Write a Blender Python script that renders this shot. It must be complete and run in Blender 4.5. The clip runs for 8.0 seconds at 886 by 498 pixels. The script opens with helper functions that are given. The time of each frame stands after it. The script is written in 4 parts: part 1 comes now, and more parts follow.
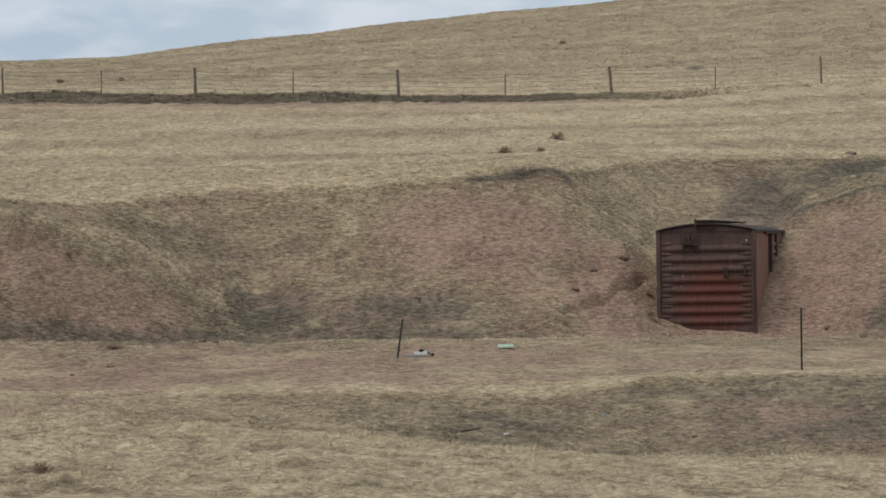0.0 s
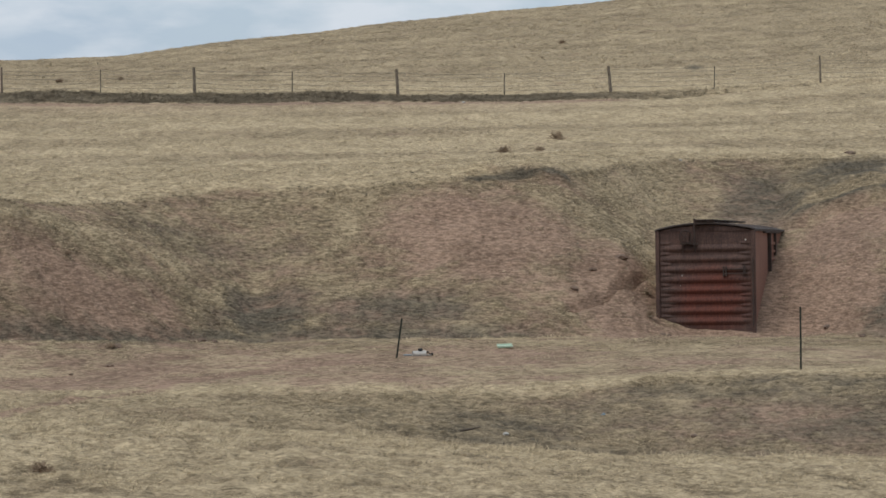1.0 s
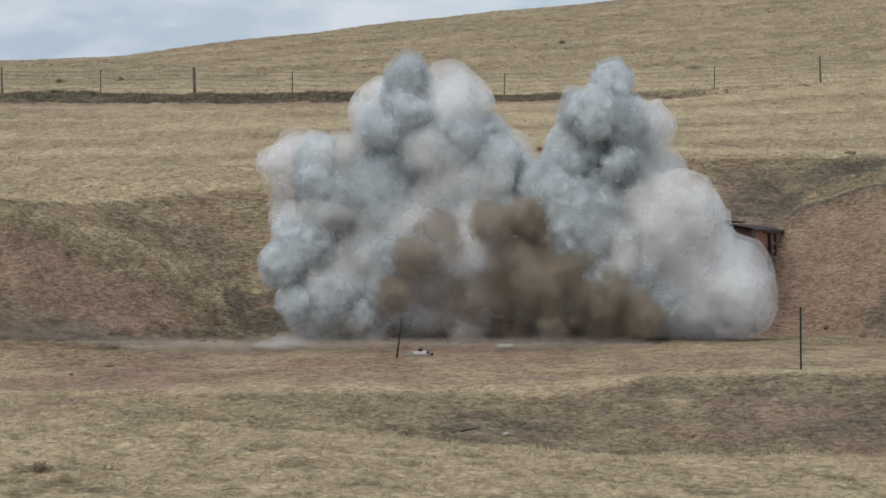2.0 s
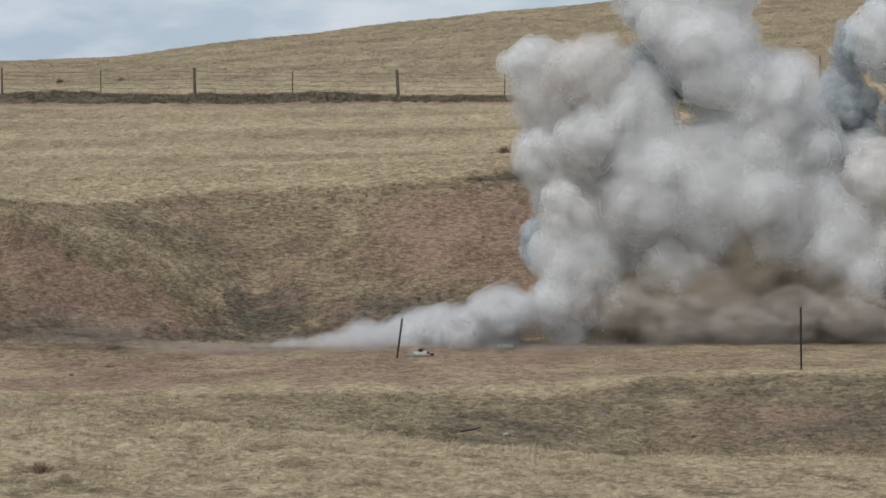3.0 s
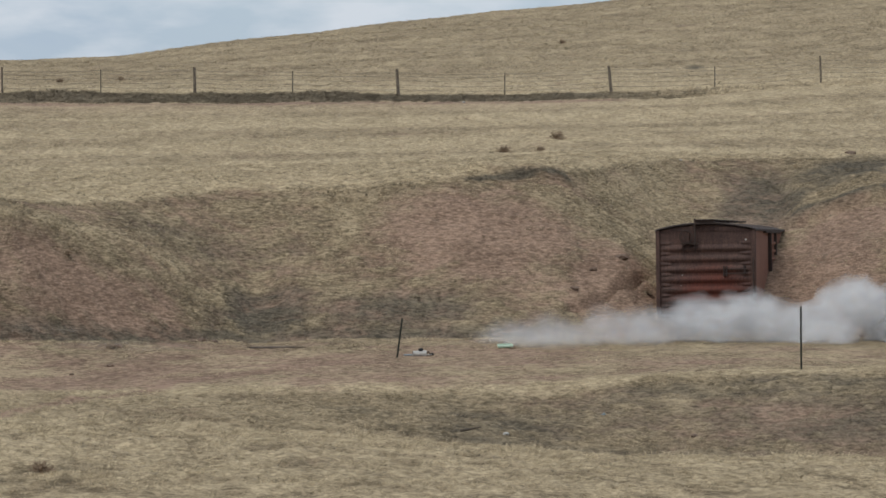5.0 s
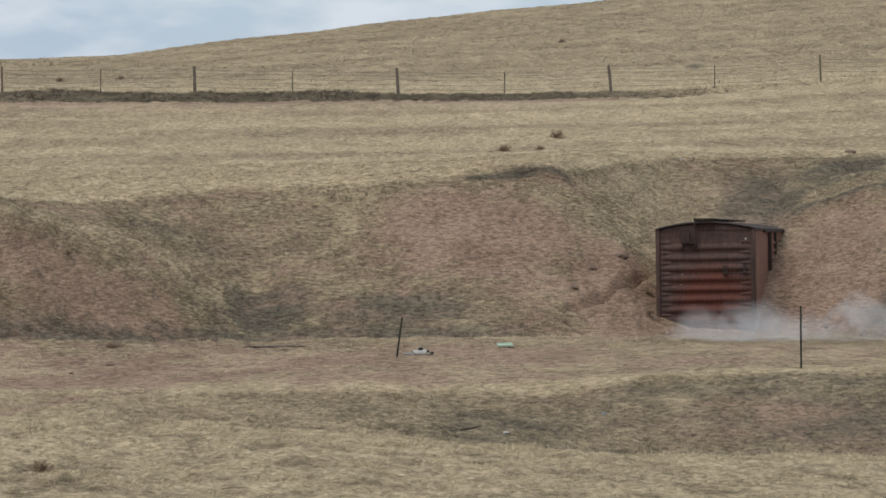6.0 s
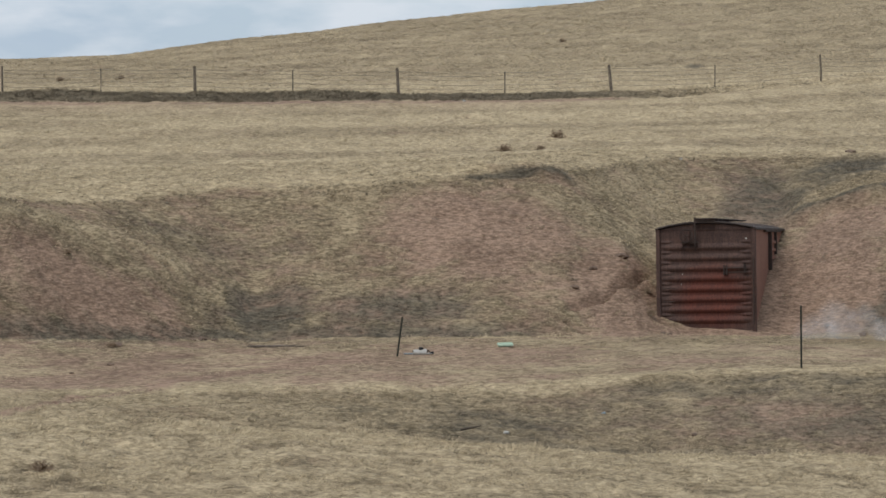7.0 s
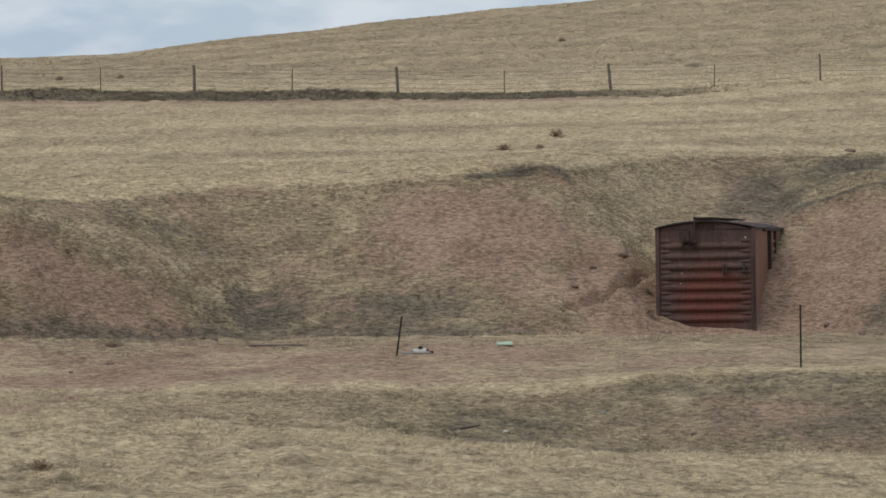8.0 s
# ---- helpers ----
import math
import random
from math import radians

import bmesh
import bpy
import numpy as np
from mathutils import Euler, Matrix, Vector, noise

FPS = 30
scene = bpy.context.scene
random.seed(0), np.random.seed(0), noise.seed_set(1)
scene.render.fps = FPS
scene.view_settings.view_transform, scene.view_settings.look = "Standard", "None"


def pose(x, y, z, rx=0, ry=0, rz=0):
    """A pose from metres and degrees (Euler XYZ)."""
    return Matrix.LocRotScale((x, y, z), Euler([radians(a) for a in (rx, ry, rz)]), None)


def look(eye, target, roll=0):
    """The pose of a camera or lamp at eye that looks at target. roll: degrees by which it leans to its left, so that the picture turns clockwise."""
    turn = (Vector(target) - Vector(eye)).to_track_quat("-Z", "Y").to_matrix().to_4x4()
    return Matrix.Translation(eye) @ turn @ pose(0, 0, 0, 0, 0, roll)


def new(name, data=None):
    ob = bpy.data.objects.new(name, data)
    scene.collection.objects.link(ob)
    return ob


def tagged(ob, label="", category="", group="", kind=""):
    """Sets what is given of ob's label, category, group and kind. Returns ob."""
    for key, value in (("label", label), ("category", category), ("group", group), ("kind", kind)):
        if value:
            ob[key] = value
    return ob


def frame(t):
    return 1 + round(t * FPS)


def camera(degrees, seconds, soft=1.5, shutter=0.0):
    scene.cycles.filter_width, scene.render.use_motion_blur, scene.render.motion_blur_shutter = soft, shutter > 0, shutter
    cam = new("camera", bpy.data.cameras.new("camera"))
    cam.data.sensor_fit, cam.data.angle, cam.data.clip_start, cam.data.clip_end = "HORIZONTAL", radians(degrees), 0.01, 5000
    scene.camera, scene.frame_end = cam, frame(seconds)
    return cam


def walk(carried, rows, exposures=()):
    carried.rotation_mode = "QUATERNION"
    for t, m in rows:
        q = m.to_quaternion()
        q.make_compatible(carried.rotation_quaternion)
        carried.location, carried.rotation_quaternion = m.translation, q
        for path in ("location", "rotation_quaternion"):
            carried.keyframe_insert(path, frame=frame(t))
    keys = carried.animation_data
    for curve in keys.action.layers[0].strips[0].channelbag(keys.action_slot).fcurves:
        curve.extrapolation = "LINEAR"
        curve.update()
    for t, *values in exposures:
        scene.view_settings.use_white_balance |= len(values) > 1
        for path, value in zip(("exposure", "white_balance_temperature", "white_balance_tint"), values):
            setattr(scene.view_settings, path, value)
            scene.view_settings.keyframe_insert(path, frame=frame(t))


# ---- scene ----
cam = camera(12.78, 8.0, soft=1.6)
EYE = (0.0, 0.0, 3.2)
# the tripod stands still and gives a hair under its own weight
walk(cam, [(t, look(EYE, (-0.016 * dx, 112.0, 2.544 + 0.016 * dy))) for t, dx, dy in (
    (0.0, 1.5, 1.2), (0.5, 0, 0.2), (1.5, 0, 0.2), (3.0, 0.6, 1.0), (3.8, 0.6, 0.8), (4.5, 0.8, 0.6),
    (6.0, 0.5, -1.5), (6.6, 1.0, -2.0), (7.5, 0.8, -2.2), (8.0, 0.0, -3.6))],
     exposures=((0.0, -0.27), (1.5, -0.25), (2.8, -0.32), (4.6, -0.34), (5.9, -0.22), (7.0, -0.22), (8.0, -0.28)))

# ---- sky and sun ----
SUN_EL, SUN_AZ = 55.0, -146.0          # degrees above the horizon, and from the view's direction to the left
world = bpy.data.worlds.new("world")
scene.world = world
world.use_nodes = True
wn, wl = world.node_tree.nodes, world.node_tree.links
wbg = wn["Background"]
wsky = wn.new("ShaderNodeTexSky")
wsky.sky_type, wsky.sun_disc = "NISHITA", False
wsky.sun_elevation, wsky.sun_rotation = radians(SUN_EL), radians(SUN_AZ)
wsky.air_density, wsky.dust_density = 1.0, 0.4
wco = wn.new("ShaderNodeTexCoord")
wmap = wn.new("ShaderNodeMapping")
wmap.inputs["Scale"].default_value = (9.0, 9.0, 26.0)
wmap.inputs["Location"].default_value = (0.35, 0.1, 0.75)
wno = wn.new("ShaderNodeTexNoise")
wno.inputs["Scale"].default_value, wno.inputs["Detail"].default_value, wno.inputs["Roughness"].default_value = 1.3, 6.0, 0.55
wra = wn.new("ShaderNodeMapRange")
wra.inputs["From Min"].default_value, wra.inputs["From Max"].default_value = 0.38, 0.68
wra.inputs["To Min"].default_value, wra.inputs["To Max"].default_value = 0.80, 0.98
wmx = wn.new("ShaderNodeMix")
wmx.data_type = "RGBA"
wmx.inputs["B"].default_value = (3.65, 4.45, 5.45, 1)
wl.new(wco.outputs["Generated"], wmap.inputs["Vector"])
wl.new(wmap.outputs["Vector"], wno.inputs["Vector"])
wl.new(wno.outputs["Fac"], wra.inputs["Value"])
wl.new(wra.outputs["Result"], wmx.inputs["Factor"])
wl.new(wsky.outputs["Color"], wmx.inputs["A"])
# whiter heads of cloud on the thin overcast
wno2 = wn.new("ShaderNodeTexNoise")
wno2.inputs["Scale"].default_value, wno2.inputs["Detail"].default_value = 2.1, 7.0
wra2 = wn.new("ShaderNodeMapRange")
wra2.inputs["From Min"].default_value, wra2.inputs["From Max"].default_value = 0.46, 0.62
wra2.inputs["To Max"].default_value = 0.9
wmx2 = wn.new("ShaderNodeMix")
wmx2.data_type = "RGBA"
wmx2.inputs["B"].default_value = (5.7, 6.15, 6.7, 1)
wl.new(wmap.outputs["Vector"], wno2.inputs["Vector"])
wl.new(wno2.outputs["Fac"], wra2.inputs["Value"])
wl.new(wra2.outputs["Result"], wmx2.inputs["Factor"])
wl.new(wmx.outputs["Result"], wmx2.inputs["A"])
wl.new(wmx2.outputs["Result"], wbg.inputs["Color"])
wbg.inputs["Strength"].default_value = 0.14
sun = new("sun", bpy.data.lights.new("sun", "SUN"))
sun.data.energy, sun.data.angle, sun.data.color = 2.3, radians(45), (1.0, 0.975, 0.94)
sun_way = Vector((math.sin(radians(SUN_AZ)) * math.cos(radians(SUN_EL)), math.cos(radians(SUN_AZ)) * math.cos(radians(SUN_EL)), math.sin(radians(SUN_EL))))
sun.matrix_world = look(sun_way * 50, (0, 0, 0))
scene.cycles.transparent_max_bounces = 64


# ---- materials ----
def mat(name):
    m = bpy.data.materials.new(name)
    m.use_nodes = True
    return m, m.node_tree.nodes, m.node_tree.links, m.node_tree.nodes["Principled BSDF"]


def noise_node(n, l, scale, detail=4.0, rough=0.55, stretch=None, coord="Object"):
    co = n.new("ShaderNodeTexCoord")
    no = n.new("ShaderNodeTexNoise")
    no.inputs["Scale"].default_value, no.inputs["Detail"].default_value, no.inputs["Roughness"].default_value = scale, detail, rough
    src = co.outputs[coord]
    if stretch:
        mp = n.new("ShaderNodeMapping")
        mp.inputs["Scale"].default_value = stretch
        l.new(src, mp.inputs["Vector"])
        src = mp.outputs["Vector"]
    l.new(src, no.inputs["Vector"])
    return no.outputs["Fac"]


def ramp(n, l, fac, stops):
    r = n.new("ShaderNodeValToRGB")
    el = r.color_ramp.elements
    el[0].position, el[0].color = stops[0][0], (*stops[0][1], 1)
    el[1].position, el[1].color = stops[-1][0], (*stops[-1][1], 1)
    for p, c in stops[1:-1]:
        e = el.new(p)
        e.color = (*c, 1)
    l.new(fac, r.inputs["Fac"])
    return r.outputs["Color"]


def mix(n, l, fac, a, b, mode="MIX"):
    m = n.new("ShaderNodeMix")
    m.data_type, m.blend_type = "RGBA", mode
    for key, v in (("Factor", fac), ("A", a), ("B", b)):
        if isinstance(v, (int, float)):
            m.inputs[key].default_value = v
        elif isinstance(v, tuple):
            m.inputs[key].default_value = (*v, 1)
        else:
            l.new(v, m.inputs[key])
    return m.outputs["Result"]


def bump(n, l, height, strength, distance, bsdf):
    b = n.new("ShaderNodeBump")
    b.inputs["Strength"].default_value, b.inputs["Distance"].default_value = strength, distance
    l.new(height, b.inputs["Height"])
    l.new(b.outputs["Normal"], bsdf.inputs["Normal"])


def attribute(n, name):
    a = n.new("ShaderNodeAttribute")
    a.attribute_name = name
    return a.outputs["Fac"]


STRAW, STRAW_PALE = (0.330, 0.252, 0.150), (0.515, 0.408, 0.258)
OLIVE, OLIVE_PALE = (0.132, 0.102, 0.062), (0.310, 0.236, 0.146)
# dark grey sage; also colours the shade painted at the lips
SAGE_SHADE, SAGE_SHADE_PALE = (0.076, 0.064, 0.047), (0.162, 0.135, 0.096)
SOIL, SOIL_PALE = (0.212, 0.139, 0.096), (0.340, 0.231, 0.163)


def ground_material():
    m, n, l, b = mat("dry_ground")
    fine = noise_node(n, l, 6.0, 6.0, 0.75, (1.0, 1.0, 3.2))
    clumps = noise_node(n, l, 2.1, 4.0, 0.65, (2.2, 1.6, 7.0))
    wide = noise_node(n, l, 0.16, 4.0, 0.6, (0.4, 1.0, 1.0))
    grain = noise_node(n, l, 16.0, 3.0, 0.7)

    def plus(a, b, gain):
        k = n.new("ShaderNodeMath")
        k.operation = "MULTIPLY_ADD"
        l.new(b, k.inputs[0])
        k.inputs[1].default_value = gain
        if isinstance(a, float):
            k.inputs[2].default_value = a
        else:
            l.new(a, k.inputs[2])
        return k.outputs[0]
    # a sum of five grains about one half
    streak = noise_node(n, l, 1.0, 5.0, 0.65, (0.9, 0.2, 1.2))
    tone = plus(plus(plus(plus(plus(-2.50, fine, 1.7), clumps, 1.8), wide, 0.4), grain, 1.2), streak, 0.9)

    def pair(dark, pale):
        return ramp(n, l, tone, [(0.15, tuple(c * 0.72 for c in dark)), (0.85, tuple(c * 1.12 for c in pale))])
    col = pair(STRAW, STRAW_PALE)
    col = mix(n, l, attribute(n, "olive"), col, pair(OLIVE, OLIVE_PALE))
    col = mix(n, l, attribute(n, "sage_shade"), col, pair(SAGE_SHADE, SAGE_SHADE_PALE))
    col = mix(n, l, attribute(n, "soil"), col, pair(SOIL, SOIL_PALE))
    l.new(col, b.inputs["Base Color"])
    b.inputs["Roughness"].default_value = 0.95
    b.inputs["Specular IOR Level"].default_value = 0.1
    bump(n, l, mix(n, l, 0.5, fine, clumps), 0.9, 0.12, b)
    return m


def grass_material(name="dry_grass"):
    m, n, l, b = mat(name)
    isl = mix(n, l, 0.4, attribute(n, "tone"), n.new("ShaderNodeNewGeometry").outputs["Random Per Island"])

    def pair(dark, pale):
        return ramp(n, l, isl, [(0.12, tuple(c * 0.85 for c in dark)), (0.55, tuple(c * 1.05 for c in pale)), (0.92, tuple(c * 1.4 for c in pale))])
    col = pair(STRAW, STRAW_PALE)
    col = mix(n, l, attribute(n, "olive"), col, pair(OLIVE, OLIVE_PALE))
    col = mix(n, l, attribute(n, "sage_shade"), col, pair(SAGE_SHADE, SAGE_SHADE_PALE))
    l.new(col, b.inputs["Base Color"])
    # thin blades light from all round: their normals bend towards the sky
    geo, tip = n.new("ShaderNodeNewGeometry"), n.new("ShaderNodeVectorMath")
    tip.operation = "MULTIPLY_ADD"
    l.new(geo.outputs["Normal"], tip.inputs[0])
    tip.inputs[1].default_value, tip.inputs[2].default_value = (0.35, 0.35, 0.35), (0.0, -0.15, 0.75)
    l.new(tip.outputs["Vector"], b.inputs["Normal"])
    b.inputs["Roughness"].default_value = 0.8
    b.inputs["Specular IOR Level"].default_value = 0.15
    return m


def painted_steel(name, stops, scale=1.4, metallic=0.0, rough=0.7):
    m, n, l, b = mat(name)
    big = noise_node(n, l, scale, 6.0, 0.65)
    fine = noise_node(n, l, scale * 14, 5.0, 0.7)
    streak = noise_node(n, l, scale * 3, 4.0, 0.6, (3.0, 3.0, 0.35))
    tone = mix(n, l, 0.35, mix(n, l, 0.4, big, streak), fine)
    l.new(ramp(n, l, tone, stops), b.inputs["Base Color"])
    b.inputs["Roughness"].default_value, b.inputs["Metallic"].default_value = rough, metallic
    b.inputs["Specular IOR Level"].default_value = 0.25
    bump(n, l, fine, 0.25, 0.01, b)
    return m


def plain(name, colour, rough=0.8, vary=0.25, scale=12.0, metallic=0.0):
    m, n, l, b = mat(name)
    f = noise_node(n, l, scale, 5.0, 0.65)
    l.new(ramp(n, l, f, [(0.3, tuple(c * (1 - vary) for c in colour)), (0.7, tuple(min(1, c * (1 + vary)) for c in colour))]), b.inputs["Base Color"])
    b.inputs["Roughness"].default_value, b.inputs["Metallic"].default_value = rough, metallic
    b.inputs["Specular IOR Level"].default_value = 0.2
    bump(n, l, f, 0.3, 0.01, b)
    return m


def smoke_material(name, dark, pale, cover, breakup=0.0, scale=1.6, vary=0.35, soft=0.9):
    """Scattering smoke: diffuse and translucent, see-through by its cover, which a noise breaks up."""
    m, n, l, b = mat(name)
    f = noise_node(n, l, scale, 5.0, 0.6)
    rnd = n.new("ShaderNodeObjectInfo").outputs["Random"]
    col = ramp(n, l, mix(n, l, vary, f, rnd), [(0.25, dark), (0.7, pale)])
    # light scatters deep into smoke, so its small forms shade softly
    geo, tip = n.new("ShaderNodeNewGeometry"), n.new("ShaderNodeVectorMath")
    tip.operation = "MULTIPLY_ADD"
    l.new(geo.outputs["Normal"], tip.inputs[0])
    tip.inputs[1].default_value, tip.inputs[2].default_value = (soft, soft, soft), (-0.10, -0.35, 0.45)
    dif, tra, tsp = n.new("ShaderNodeBsdfDiffuse"), n.new("ShaderNodeBsdfTranslucent"), n.new("ShaderNodeBsdfTransparent")
    body, veil = n.new("ShaderNodeMixShader"), n.new("ShaderNodeMixShader")
    body.inputs["Fac"].default_value = 0.25 if cover >= 1 else 0.45
    l.new(col, dif.inputs["Color"])
    l.new(col, tra.inputs["Color"])
    l.new(tip.outputs["Vector"], dif.inputs["Normal"])
    l.new(dif.outputs[0], body.inputs[1])
    l.new(tra.outputs[0], body.inputs[2])
    if cover < 1:
        r = n.new("ShaderNodeMapRange")
        r.inputs["From Min"].default_value, r.inputs["From Max"].default_value = 0.32, 0.68
        r.inputs["To Min"].default_value, r.inputs["To Max"].default_value = cover * (1 - breakup), min(1.0, cover * (1 + breakup))
        l.new(noise_node(n, l, scale * 1.3, 4.0, 0.6), r.inputs["Value"])
        l.new(r.outputs["Result"], veil.inputs["Fac"])
        l.new(tsp.outputs[0], veil.inputs[1])
        l.new(body.outputs[0], veil.inputs[2])
        l.new(veil.outputs[0], n["Material Output"].inputs["Surface"])
    else:
        l.new(body.outputs[0], n["Material Output"].inputs["Surface"])
    n.remove(b)
    return m


def worn_red():
    """Old red paint, rust and dust; a broad patch keeps more of its red."""
    m, n, l, b = mat("rusted_red_paint")
    co = n.new("ShaderNodeTexCoord")
    mp = n.new("ShaderNodeMapping")
    mp.inputs["Location"].default_value, mp.inputs["Scale"].default_value = (-0.13, 0.0, -0.85), (0.72, 0.0, 0.80)
    gr = n.new("ShaderNodeTexGradient")
    gr.gradient_type = "SPHERICAL"
    l.new(co.outputs["Object"], mp.inputs["Vector"])
    l.new(mp.outputs["Vector"], gr.inputs["Vector"])
    big, fine = noise_node(n, l, 1.6, 6.0, 0.7), noise_node(n, l, 22.0, 5.0, 0.7)
    streak = noise_node(n, l, 4.0, 5.0, 0.65, (4.0, 4.0, 0.4))
    smear = noise_node(n, l, 3.0, 5.0, 0.65, (0.5, 1.0, 4.0))
    tone = mix(n, l, 0.35, mix(n, l, 0.5, mix(n, l, 0.5, big, smear), streak), fine)
    dull = ramp(n, l, tone, [(0.34, (0.027, 0.020, 0.018)), (0.48, (0.068, 0.041, 0.034)), (0.60, (0.122, 0.072, 0.056)), (0.72, (0.180, 0.130, 0.103))])
    red = ramp(n, l, tone, [(0.34, (0.026, 0.014, 0.012)), (0.47, (0.092, 0.029, 0.020)), (0.60, (0.140, 0.043, 0.028)), (0.74, (0.165, 0.100, 0.072))])
    edge = n.new("ShaderNodeMath")
    edge.operation = "MULTIPLY_ADD"
    l.new(mix(n, l, 0.5, big, smear), edge.inputs[0])
    edge.inputs[1].default_value = 1.6
    edge.inputs[2].default_value = -0.85
    s = n.new("ShaderNodeMath")
    s.operation, s.use_clamp = "ADD", True
    l.new(edge.outputs[0], s.inputs[0])
    g2 = n.new("ShaderNodeMapRange")
    g2.inputs["From Max"].default_value, g2.inputs["To Max"].default_value = 0.5, 0.9
    l.new(gr.outputs["Fac"], g2.inputs["Value"])
    l.new(g2.outputs["Result"], s.inputs[1])
    l.new(mix(n, l, s.outputs[0], dull, red), b.inputs["Base Color"])
    b.inputs["Roughness"].default_value, b.inputs["Specular IOR Level"].default_value = 0.75, 0.2
    bump(n, l, fine, 0.3, 0.012, b)
    return m


M_GROUND = ground_material()
M_GRASS = grass_material()
M_BRUSH = plain("dry_brush", (0.25, 0.180, 0.120), 0.9, 0.35, 3.0)
M_RED = worn_red()
M_SIDE = painted_steel("weathered_brown_paint", [(0.3, (0.135, 0.068, 0.049)), (0.5, (0.260, 0.125, 0.086)), (0.7, (0.330, 0.190, 0.140))], 0.8)
M_ROOF = painted_steel("dark_roof_steel", [(0.3, (0.022, 0.018, 0.017)), (0.5, (0.065, 0.050, 0.045)), (0.7, (0.150, 0.120, 0.105))], 1.2)
M_IRON = painted_steel("dark_iron", [(0.3, (0.024, 0.018, 0.016)), (0.7, (0.075, 0.050, 0.040))], 4.0)
M_WHITE = plain("white_plastic", (0.40, 0.38, 0.345), 0.6, 0.2)
M_BLACK = plain("black_rubber", (0.02, 0.02, 0.02), 0.7)
M_BLUE = plain("faded_blue_plastic", (0.21, 0.25, 0.27), 0.7, 0.2)
M_TEAL = plain("pale_green_plastic", (0.40, 0.50, 0.38), 0.6, 0.15)
M_WOOD = plain("grey_weathered_wood", (0.155, 0.125, 0.095), 0.9, 0.4, 8.0)
M_POST = plain("green_painted_steel", (0.030, 0.032, 0.024), 0.6, 0.3)
M_TPOST = plain("rusty_fence_steel", (0.10, 0.085, 0.068), 0.7, 0.3)
M_WIRE = plain("dull_wire", (0.27, 0.235, 0.18), 0.6, 0.2)
M_TWIG = plain("dark_dry_wood", (0.075, 0.058, 0.045), 0.9, 0.35, 8.0)
M_STONE = plain("brown_stone", (0.17, 0.12, 0.09), 0.95, 0.4, 5.0)
M_CHAR = plain("charred_soil", (0.125, 0.095, 0.075), 0.95, 0.5, 6.0)


# ---- the lie of the land ----
def lattice(seed):
    return np.random.RandomState(seed).rand(256, 256)


def value_noise(x, y, table):
    xi, yi = np.floor(x).astype(int), np.floor(y).astype(int)
    fx, fy = x - xi, y - yi
    fx, fy = fx * fx * (3 - 2 * fx), fy * fy * (3 - 2 * fy)
    a, b = table[xi % 256, yi % 256], table[(xi + 1) % 256, yi % 256]
    c, d = table[xi % 256, (yi + 1) % 256], table[(xi + 1) % 256, (yi + 1) % 256]
    return (a * (1 - fx) + b * fx) * (1 - fy) + (c * (1 - fx) + d * fx) * fy - 0.5


def fbm(x, y, octaves, seed):
    total = 0.0
    for i in range(octaves):
        total = total + value_noise(x * 2 ** i + 17.3 * i, y * 2 ** i + 9.1 * i, lattice(seed + i)) * 0.5 ** i
    return total


def step(lo, hi, v):
    v = np.clip((v - lo) / (hi - lo), 0, 1)
    return v * v * (3 - 2 * v)


def hump(v, centre, half):
    return np.exp(-((v - centre) / half) ** 2)


